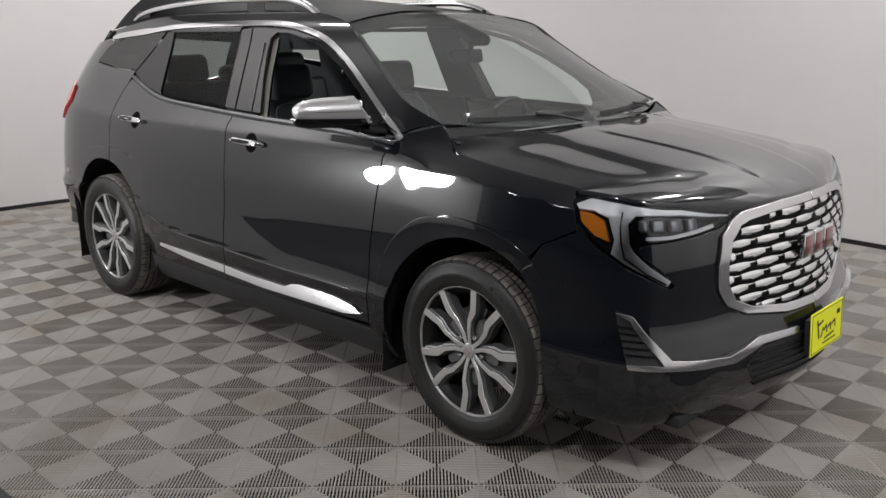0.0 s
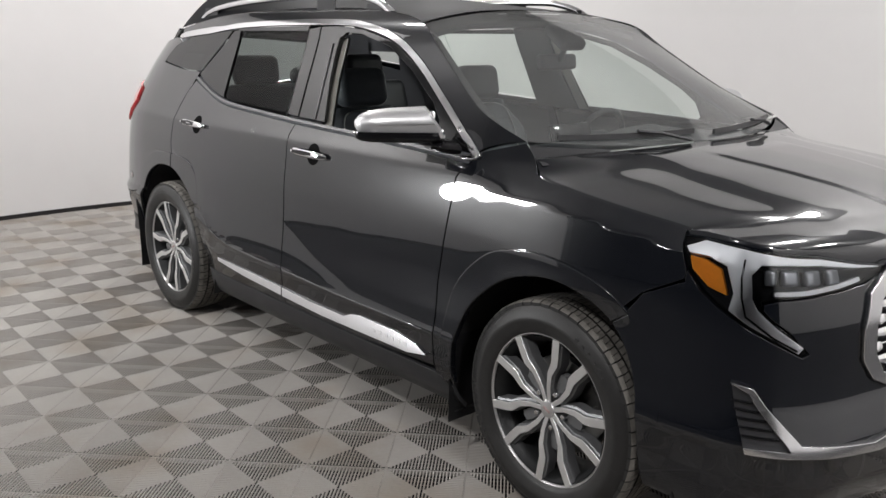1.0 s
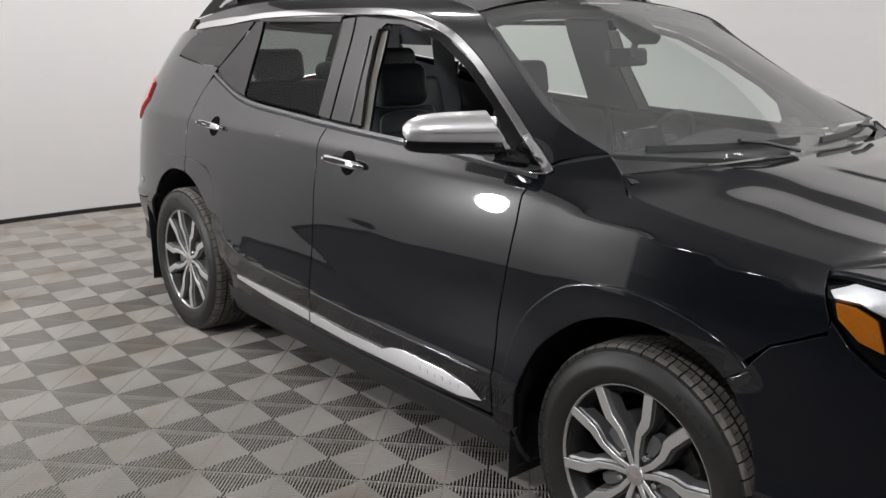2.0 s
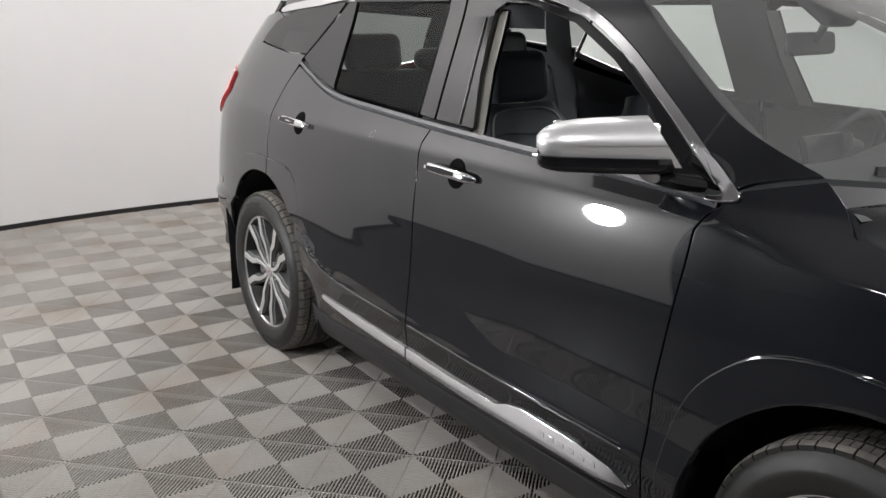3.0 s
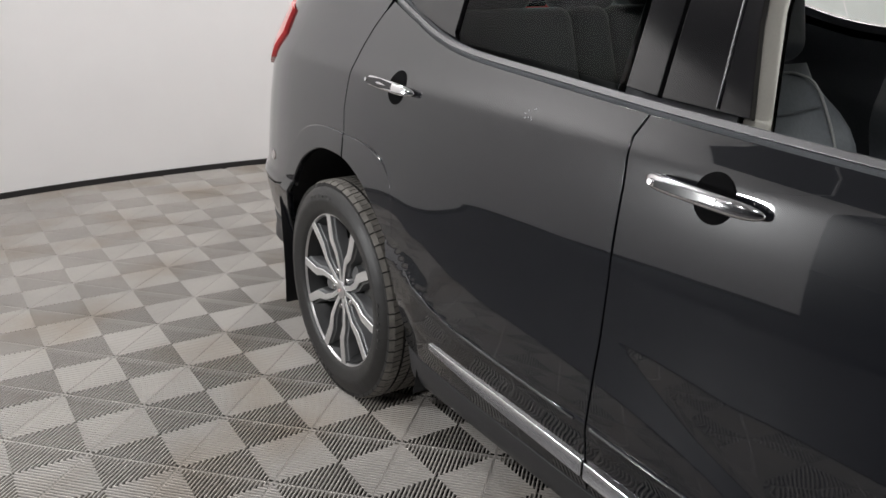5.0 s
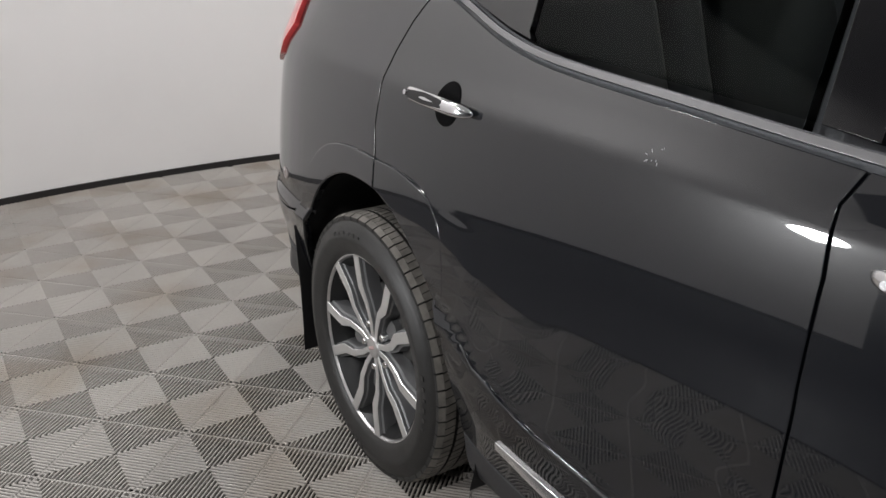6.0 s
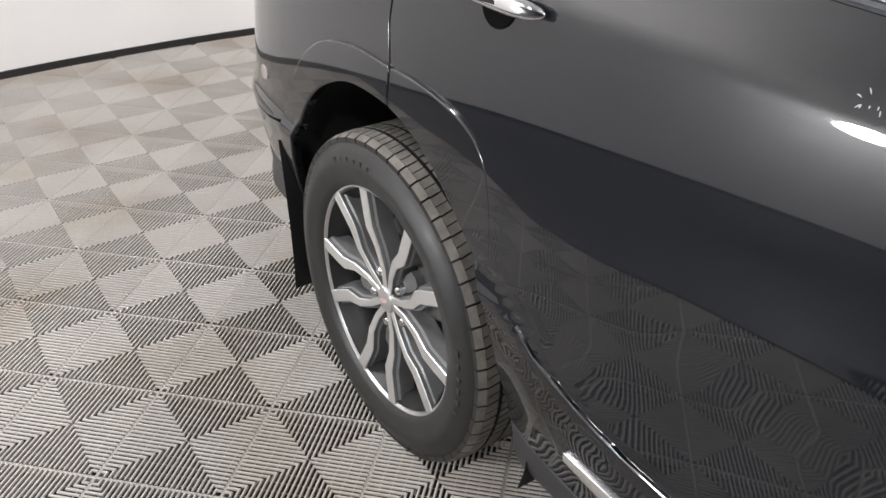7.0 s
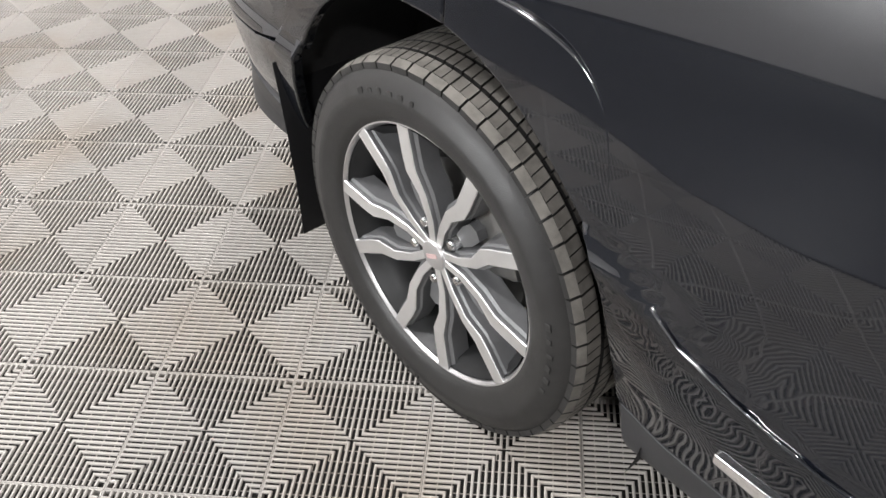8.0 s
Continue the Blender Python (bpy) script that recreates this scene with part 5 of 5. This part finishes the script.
FULL = INN + [(-y, z) for y, z in INN[::-1]]
ROWS = 9
for r in range(ROWS):
    z = 0.582 + 0.0385 * r
    k = -7
    while k < 8:
        y = (k + (0.5 if r % 2 else 0.0)) * 0.150
        k += 1
        for half in ((0.056, 0.0),):
            lo, hi = y - half[0], y + half[0]
            if not (inside(FULL, lo, z) or inside(FULL, hi, z)):
                continue
            while lo < hi and not inside(FULL, lo, z):
                lo += 0.004
            while hi > lo and not inside(FULL, hi, z):
                hi -= 0.004
            if hi - lo < 0.012:
                continue
            bm = bmesh.new()
            pts = []
            for i in range(5):
                yy = lo + (hi - lo) * i / 4
                sg = 1 if yy < 0 else -1
                u = u_across(-abs(yy) - 1e-4, z)
                p, nr = skin(u, z, sg)
                pts.append(p + nr * -0.004)
            sec = [(-0.010, -0.010), (0.007, -0.0145), (0.013, -0.007), (0.012, 0.003), (0.005, 0.0125), (-0.010, 0.012)]
            sweep(bm, pts, sec, scales=[0.72, 1, 1.05, 1, 0.72])
            part("grille_blade", bm, M_CHROME, grille, smooth=30)
    bm = bmesh.new()
    pts = []
    zz = z + 0.004
    for i in range(25):
        yy = -0.51 + 1.02 * i / 24
        if inside(FULL, yy, zz):
            u = u_across(-abs(yy) - 1e-4, zz)
            p, nr = skin(u, zz, 1 if yy < 0 else -1)
            pts.append(p + nr * -0.006)
    if len(pts) > 3:
        sweep(bm, pts, circle_section(0.0045, 0.0042, 8))
        part("grille_bar", bm, M_CHROME, grille, smooth=60)
# the badge as three plain red blocks edged in chrome
badge = new("badge")
badge.parent = car
badge["label"] = "maker's badge of three red blocks edged in chrome"
for k in (-1, 0, 1):
    m = pose(2.252, 0.092 * k, 0.762, 0, -2, 0)
    bm = bmesh.new()
    box(bm, m, 0.016, 0.084, 0.088, 0.004)
    part("badge_block", bm, M_CHROME, badge, smooth=50)
    bm = bmesh.new()
    box(bm, m @ pose(0.008, 0, 0), 0.006, 0.064, 0.066, 0.002)
    part("badge_fill", bm, M_BADGE, badge, smooth=50)

# ---- the yellow dealer card in the plate holder ----
plate = tagged(new("licence_plate"), "bright yellow dealer card held on the front bumper", "licence plate")
plate.matrix_world = pose(2.318, 0.0, 0.450, 0, -3, 0)
bm = bmesh.new()
box(bm, pose(0, 0, 0), 0.004, 0.305, 0.158, 0.0015, 1)
part("card", bm, M_YELLOW, plate, "bright yellow card")
bm = bmesh.new()
box(bm, pose(-0.014, 0, -0.01), 0.022, 0.29, 0.13, 0.004)
part("bracket", bm, M_TRIM, plate, "black bracket")
bm = bmesh.new()
for sy, sz, ly, lz in ((0, 0.071, 0.288, 0.002), (0, -0.071, 0.288, 0.002), (0.143, 0, 0.002, 0.142), (-0.143, 0, 0.002, 0.142)):
    box(bm, pose(0.0026, sy, sz), 0.0012, ly, lz)
part("border", bm, M_INK, plate, "thin dark border")
for y, z, w, h, a in ((-0.088, 0.010, 0.010, 0.075, 14), (-0.066, 0.030, 0.046, 0.009, 10), (-0.050, -0.008, 0.008, 0.040, -32), (-0.022, 0.002, 0.030, 0.009, 30), (-0.006, -0.004, 0.008, 0.034, 18),
                      (0.018, 0.004, 0.032, 0.008, 25), (0.030, -0.004, 0.008, 0.030, 14), (0.054, 0.006, 0.030, 0.008, 20), (0.074, 0.0, 0.008, 0.032, 12), (0.02, -0.034, 0.09, 0.007, 4), (0.02, -0.052, 0.12, 0.006, 0), (0.105, 0.036, 0.030, 0.018, 0)):
    bm = bmesh.new()
    box(bm, pose(0.0028, y, z, a), 0.0012, w, h, 0.0005, 1)
    part("print_stroke", bm, M_INK, plate)

# ---- bars on the chrome strip where a name stands ----
for side in (1, -1):
    for k in range(6):
        u = 0.50 + 0.038 * k
        panel("letter_bar", [(u, 0.386), (u + 0.022, 0.386), (u + 0.022, 0.400), (u, 0.400)], M_CHROME, doors["front_door"][0 if side > 0 else 1], side, off=lambda u, z: 0.0072 + 0.12 * (0.423 - z), tilt=0.40, inset=0, lip=0.001, round_=0.0004)

# ---- cowl and wipers ----
rows = []
for i in range(5):
    s = i / 4
    row = []
    for j in range(NY + 1):
        a = Vector(WS[0][j]) + Vector((0.01, 0, -0.012))
        b = Vector(HOOD_REAR[j]) + Vector((0.03, 0, -0.02))
        row.append(tuple(a + (b - a) * s))
    rows.append(row)
sheet("cowl", rows, M_TRIM, car, "black cowl below the windscreen", 0.0, 60)


def on_screen(k, row, lift):
    """A point over the windscreen: k across, row up the grid."""
    i = min(len(WS) - 2, int(row))
    f = row - i
    j = (k + 1) / 2 * NY
    j0 = min(NY - 1, int(j))
    g = j - j0
    p = (Vector(WS[i][j0]) * (1 - g) + Vector(WS[i][j0 + 1]) * g) * (1 - f) + (Vector(WS[i + 1][j0]) * (1 - g) + Vector(WS[i + 1][j0 + 1]) * g) * f
    return p + Vector((0.6, 0, 0.8)) * lift


for a, b, piv in ((-0.86, -0.12, -0.22), (0.02, 0.82, 0.62)):
    wiper = new("wiper")
    wiper.parent = car
    bm = bmesh.new()
    sweep(bm, [on_screen(a + (b - a) * i / 10, 0.9 + 0.3 * i / 10, 0.012) for i in range(11)], [(-0.006, -0.010), (0.006, -0.010), (0.004, 0.008), (-0.004, 0.008)])
    part("blade", bm, M_TRIM, wiper, "black wiper blade")
    bm = bmesh.new()
    q = on_screen(piv, 0.05, 0.02)
    sweep(bm, [q, on_screen((a + b) / 2 + 0.1, 0.6, 0.035), on_screen((a + b) / 2, 1.05, 0.03)], circle_section(0.010, 0.006, 8))
    part("arm", bm, M_TRIM, wiper)

# ---- glass of the left front window, inner cards and pillars ----
panel("side_window", [(0.052, 1.12), (-0.005, 1.28), (-0.04, 1.47), (0.10, 1.482), (0.31, 1.438), (0.50, 1.35), (0.69, 1.25), (0.86, 1.14), (0.9, 1.1)], P_CLEAR, car, -1, off=-0.006, lip=0.0, label="clear window glass", inward=True)
for side in (1, -1):
    panel("inner_door_card", [(-0.12, 0.35), (0.9, 0.35), (0.92, 1.085), (0.4, 1.098), (-0.12, 1.11)], M_INNER, car, side, off=-0.055, inset=0, lip=-0.045, step=(0.06, 0.06), label="dark inner door card")
    panel("inner_door_card", [(-1.25, 0.93), (-0.93, 0.88), (-0.88, 0.4), (-0.18, 0.35), (-0.18, 1.112), (-0.8, 1.14), (-1.25, 1.22)], M_INNER, car, side, off=-0.055, inset=0, lip=-0.045, step=(0.06, 0.06))
    panel("window_ledge", thick_line([(u, z + (0.004 if side < 0 else -0.004)) for u, z in BELT_B[:-1]], 0.030), M_INNER, car, side, off=-0.011 if side > 0 else -0.02, inset=0, lip=0.0, step=(0.06, 0.2), inward=True, label="dark inner window ledge")
    panel("window_header", thick_line([(u, z + 0.004) for u, z in TOP_LINE], 0.030), M_INNER, car, side, off=-0.011, inset=0, lip=0.0, step=(0.06, 0.2), inward=True, label="dark inner window header")
    panel("inner_pillar", [(-0.27, 1.12), (0.02, 1.12), (-0.04, 1.3), (-0.07, 1.52), (-0.31, 1.52)], M_INNER, car, side, off=-0.03, inset=0, lip=-0.02, step=(0.06, 0.06))
    panel("pillar_trim", [(0.02, 1.118), (0.084, 1.118), (0.024, 1.30), (-0.006, 1.47), (-0.06, 1.47), (-0.03, 1.30)], M_CREAM, car, side, off=-0.026, inset=0, lip=-0.01, label="cream trim on the door pillar")
    panel("inner_quarter", [(-2.3, 0.86), (-1.26, 0.88), (-1.22, 1.19), (-1.22, 1.25), (-1.5, 1.29), (-1.75, 1.32), (-1.8, 1.46), (-2.2, 1.46)], M_INNER, car, side, off=-0.06, inset=0, lip=0.0, step=(0.08, 0.08))
    panel("inner_tailgate", [(-2.28, 0.62), (U_TAIL, 0.62), (U_TAIL, 1.13), (-2.28, 1.13)], M_INNER, car, side, off=-0.045, inset=0, lip=0.0, step=(0.06, 0.06), inward=True, label="dark inner tailgate card")
    panel("window_divider", thick_line(xz([(-1.205, 1.245), (-1.08, 1.37), (-0.962, 1.488)]), 0.022), M_INNER, car, side, off=-0.016, inset=0, lip=0.0, step=(0.06, 0.2), inward=True, label="thin dark bar between the windows")
    for patch in ([(-1.43, 1.14), (-1.25, 1.14), (-1.22, 1.24), (-1.20, 1.50), (-1.43, 1.50)], [(-1.43, 1.385), (-1.43, 1.50), (-2.1, 1.50), (-2.1, 1.385)], [(-1.43, 1.14), (-1.43, 1.262), (-2.1, 1.262), (-2.1, 1.14)], [(-1.75, 1.262), (-1.75, 1.385), (-2.1, 1.385), (-2.1, 1.262)]):
        panel("inner_quarter_trim", patch, M_INNER, car, side, off=-0.05, inset=0, lip=0.0, step=(0.06, 0.06), inward=True)
    panel("inner_a_pillar", smooth_line([(0.97, 1.14), (0.7, 1.29), (0.5, 1.41), (0.31, 1.49), (0.0, 1.54)], 4) + smooth_line([(0.2, 1.57), (0.5, 1.50), (0.62, 1.435), (0.862, 1.285), (1.08, 1.165)], 4), M_HEADLINER, car, side, off=-0.03, inset=0, lip=0.0)


# ---- seats ----
def cushion(bm, m, sx, sy, sz, r=0.05, puff=0.012):
    """A soft padded block."""
    box(bm, m, sx, sy, sz, r, 4)
    inv = m.inverted()
    for v in bm.verts:
        p = inv @ v.co
        if abs(p.x) <= sx and abs(p.y) <= sy and abs(p.z) <= sz:
            f = (1 - (2 * p.x / sx) ** 2) * (1 - (2 * p.y / sy) ** 2) + (1 - (2 * p.z / sz) ** 2) * (1 - (2 * p.y / sy) ** 2)
            v.co = m @ (p * (1 + puff * max(0, f)))


def front_seat(y):
    seat = new("front_seat")
    seat.parent = car
    seat["label"] = "black leather front seat with pale piping"
    rec = pose(-0.17, y, 0.60, 0, -15, 0)
    bm = bmesh.new()
    box(bm, pose(0.12, y, 0.52, 0, -6, 0), 0.50, 0.50, 0.16, 0.05, 4)
    box(bm, pose(0.10, y, 0.38), 0.36, 0.40, 0.2, 0.02)
    part("cushion", bm, M_LEATHER, seat, smooth=80)
    bm = bmesh.new()
    rings = []
    # backrest: sections up its height, with side bolsters
    for i in range(15):
        s = i / 14
        h = 0.56 * s
        w = 0.245 + 0.015 * math.sin(math.pi * s) - 0.075 * sstep(0.72, 1.0, s)
        d = 0.075 - 0.03 * sstep(0.6, 1.0, s)
        ring = []
        for k in range(28):
            a = 2 * math.pi * k / 28
            ca, sa = math.cos(a), math.sin(a)
            yy = w * math.copysign(abs(ca) ** 0.45, ca)
            xx = d * math.copysign(abs(sa) ** 0.6, sa)
            if xx > 0:
                xx += 0.035 * sstep(0.55, 0.95, abs(yy) / w) * (1 - sstep(0.6, 0.95, s))
            ring.append(bm.verts.new(rec @ Vector((xx, yy, h))))
        rings.append(ring)
    for p, q in zip(rings, rings[1:]):
        for k in range(28):
            bm.faces.new((p[k], p[(k + 1) % 28], q[(k + 1) % 28], q[k]))
    bm.faces.new(rings[-1])
    bm.faces.new(rings[0][::-1])
    bmesh.ops.recalc_face_normals(bm, faces=bm.faces[:])
    part("backrest", bm, M_LEATHER, seat, smooth=80)
    bm = bmesh.new()
    loop = smooth_line([(0.083, -0.165, 0.12), (0.080, -0.170, 0.34), (0.064, -0.150, 0.49), (0.052, -0.10, 0.535), (0.050, 0.0, 0.542), (0.052, 0.10, 0.535), (0.064, 0.150, 0.49), (0.080, 0.170, 0.34), (0.083, 0.165, 0.12)], 6)
    sweep(bm, [rec @ Vector(p) for p in loop], circle_section(0.0035, 0.0035, 6))
    part("piping", bm, M_STITCH, seat, "pale piping", smooth=60)
    bm = bmesh.new()
    sweep(bm, [rec @ Vector((0.066, -0.145 + 0.29 * i / 8, 0.455 + 0.004 * math.sin(i))) for i in range(9)], circle_section(0.002, 0.003, 6))
    part("seam", bm, M_INNER, seat, smooth=60)
    bm = bmesh.new()
    hr = rec @ pose(0.022, 0, 0.655, 0, 4, 0)
    box(bm, hr, 0.105, 0.265, 0.175, 0.045, 5)
    part("headrest", bm, M_LEATHER, seat, smooth=80)
    for e in (-0.06, 0.06):
        bm = bmesh.new()
        cyl(bm, rec @ pose(0.0, e, 0.56), 0.006, 0.006, 0.12, 12)
        part("headrest_post", bm, M_CHROME, seat)


for y in (-0.37, 0.37):
    front_seat(y)
bench = new("rear_bench")
bench.parent = car
bench["label"] = "black leather rear bench with three headrests"
bm = bmesh.new()
box(bm, pose(-0.92, 0, 0.56, 0, -6, 0), 0.5, 1.34, 0.16, 0.05, 4)
part("cushion", bm, M_LEATHERSHADE, bench, smooth=80)
for y, w in ((-0.36, 0.56), (0.36, 0.56), (0.0, 0.16)):
    bm = bmesh.new()
    box(bm, pose(-1.22, y, 0.90, 0, -18, 0), 0.15, w, 0.62, 0.05, 4)
    part("backrest", bm, M_LEATHERSHADE, bench, smooth=80)
for y in (-0.36, 0.36, 0.0):
    bm = bmesh.new()
    box(bm, pose(-1.315, y, 1.275 if y else 1.24, 0, -8, 0), 0.10, 0.27, 0.165 if y else 0.10, 0.045, 5)
    part("headrest", bm, M_LEATHERSHADE, bench, smooth=80)

# ---- dashboard, wheel, inner mirror ----
dash = new("dashboard")
dash.parent = car
dash["label"] = "dark moulded dashboard"
rows = []
for x, z in ((0.55, 0.60), (0.60, 0.85), (0.62, 0.98), (0.66, 1.05), (0.75, 1.075), (0.9, 1.085), (1.05, 1.095), (1.18, 1.105), (1.26, 1.10)):
    row = []
    for j in range(25):
        y = -0.76 + 1.52 * j / 24
        hump = 0.045 * math.exp(-((y - 0.37) / 0.19) ** 2) * math.exp(-((x - 0.70) / 0.12) ** 2)
        row.append((x - 0.25 * max(0, abs(y) - 0.5) * (x > 1.0), y, z + hump - 0.012 * (y / 0.76) ** 4))
    rows.append(row)
sheet("top", rows, M_DASH, dash, "", 0.0, 60)
bm = bmesh.new()
box(bm, pose(0.66, 0.0, 1.07, 0, -20, 0), 0.03, 0.24, 0.12, 0.012)
part("screen", bm, M_SCREEN, dash, "dark centre screen")
bm = bmesh.new()
box(bm, pose(0.35, 0, 0.62), 0.75, 0.20, 0.30, 0.05, 3)
part("console", bm, M_INNER, dash, smooth=60)
sw = new("steering_wheel")
sw.parent = car
bm = bmesh.new()
mw = pose(0.47, 0.37, 0.985, 0, -66, 0)
ringp = [mw @ Vector((0.185 * math.cos(2 * math.pi * k / 40), 0.185 * math.sin(2 * math.pi * k / 40), 0)) for k in range(40)]
sweep(bm, ringp, circle_section(0.015, 0.015, 10), closed=True, up=(mw.to_3x3() @ Vector((0, 0, 1))))
part("wheel_ring", bm, M_LEATHERSHADE, sw, smooth=80)
bm = bmesh.new()
box(bm, mw, 0.16, 0.14, 0.05, 0.02, 3)
part("wheel_hub", bm, M_DASH, sw, smooth=60)
for a in (90, -90, 180):
    bm = bmesh.new()
    box(bm, mw @ pose(0, 0, 0, 0, 0, a) @ pose(0.12, 0, 0), 0.12, 0.035, 0.016, 0.006)
    part("wheel_spoke", bm, M_SATIN if a == 180 else M_INNER, sw)
bm = bmesh.new()
cyl(bm, mw @ pose(0, 0, -0.12), 0.05, 0.035, 0.22, 20)
part("column", bm, M_INNER, sw)
im = new("inner_mirror")
im.parent = car
im["label"] = "dark rear view mirror on the windscreen"
bm = bmesh.new()
box(bm, pose(0.56, 0.0, 1.375, 0, -8, 6), 0.035, 0.25, 0.065, 0.015, 3)
part("mirror_body", bm, M_DASH, im, smooth=60)
bm = bmesh.new()
box(bm, pose(0.60, 0.0, 1.475, 0, 35, 0), 0.14, 0.14, 0.05, 0.02, 3)
part("sensor_box", bm, M_DASH, im, smooth=60)
bm = bmesh.new()
sweep(bm, [(0.58, 0, 1.38), (0.60, 0, 1.43), (0.62, 0, 1.47)], circle_section(0.012, 0.012, 8))
part("stalk", bm, M_INNER, im, smooth=60)

# ---- the flood lamp hung low on the near side of the room ----
flood = tagged(new("flood_lamp"), "round white flood lamp hung on a slim white rod", "flood lamp")
flood.location = (FLOOD[0], FLOOD[1], 0.0)
fm = Matrix.Translation(Vector((-FLOOD[0], -FLOOD[1], 0))) @ look(FLOOD, FLOOD_AIM)
bm = bmesh.new()
lathe(bm, [(0.0, 0.10), (0.05, 0.10), (0.11, 0.06), (0.142, 0.0), (0.148, -0.012), (0.142, -0.012), (0.136, -0.002)], 40, fm @ pose(0, 0, 0, 90))
part("housing", bm, M_WHITEMETAL, flood)
bm = bmesh.new()
cyl(bm, fm @ pose(0, 0, 0.0), 0.135, 0.135, 0.004, 40)
part("diffuser", bm, M_FLOODGLOW, flood, "glowing round front")
bm = bmesh.new()
back = fm @ Vector((0, 0, 0.08))
sweep(bm, [(back.x, back.y, back.z), (back.x, back.y, 2.4), (back.x, back.y, 4.06)], circle_section(0.008, 0.008, 10), up=Vector((0, 1, 0)))
part("rod", bm, M_WHITEMETAL, flood, smooth=60)
# ---- unseen dark floor past the tiles, added to darken what the car reflects ----
bm = bmesh.new()
box(bm, pose(2.5, (TILE_LINE - 11.0) / 2, -0.003), 19.6, TILE_LINE + 11.0, 0.014, 0.003, 1)
box(bm, pose((TILE_FRONT + 12.3) / 2, (TILE_LINE + 5.9) / 2, -0.003), 12.3 - TILE_FRONT, 5.9 - TILE_LINE, 0.014, 0.003, 1)
tagged(finish("floor_hall", bm, M_DARKFLOOR, smooth=0), "unseen dark floor added past the tiles to darken reflections on the car", kind="structure")
# ---- the tiles of the floor, last ----
TILE = tile_mesh()
TILES.sort(key=lambda p: (p[0] + 0.3) ** 2 / 6.0 + (p[1] + 1.5) ** 2)
for x, y in TILES[:300]:
    ob = new("tile", TILE)
    ob.parent = floor
    ob.matrix_basis = pose(x, y, 0, 0, 0, math.degrees(GROT) + 45)
base_v = np.empty(len(TILE.vertices) * 3)
TILE.vertices.foreach_get("co", base_v)
base_v = base_v.reshape(-1, 3)
base_f = [tuple(p.vertices) for p in TILE.polygons]
ca, sa = math.cos(GROT + math.pi / 4), math.sin(GROT + math.pi / 4)
verts, faces = [], []
for k, (x, y) in enumerate(TILES[300:]):
    v = np.stack([base_v[:, 0] * ca - base_v[:, 1] * sa + x, base_v[:, 0] * sa + base_v[:, 1] * ca + y, base_v[:, 2]], 1)
    verts.append(v)
    faces += [tuple(i + k * len(base_v) for i in f) for f in base_f]
me = bpy.data.meshes.new("far_tiles")
me.from_pydata(np.concatenate(verts).tolist(), [], faces)
me.materials.append(M_TILE)
ob = tagged(new("far_tiles", me), kind="stuff")
ob.parent = floor
# near-black ground that stands in for deep shade between the ribs
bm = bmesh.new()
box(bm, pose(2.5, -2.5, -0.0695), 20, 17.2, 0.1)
part("slab", bm, M_SLAB, floor, "ground under the open tiles, near-black for the shade in their gaps", smooth=0)
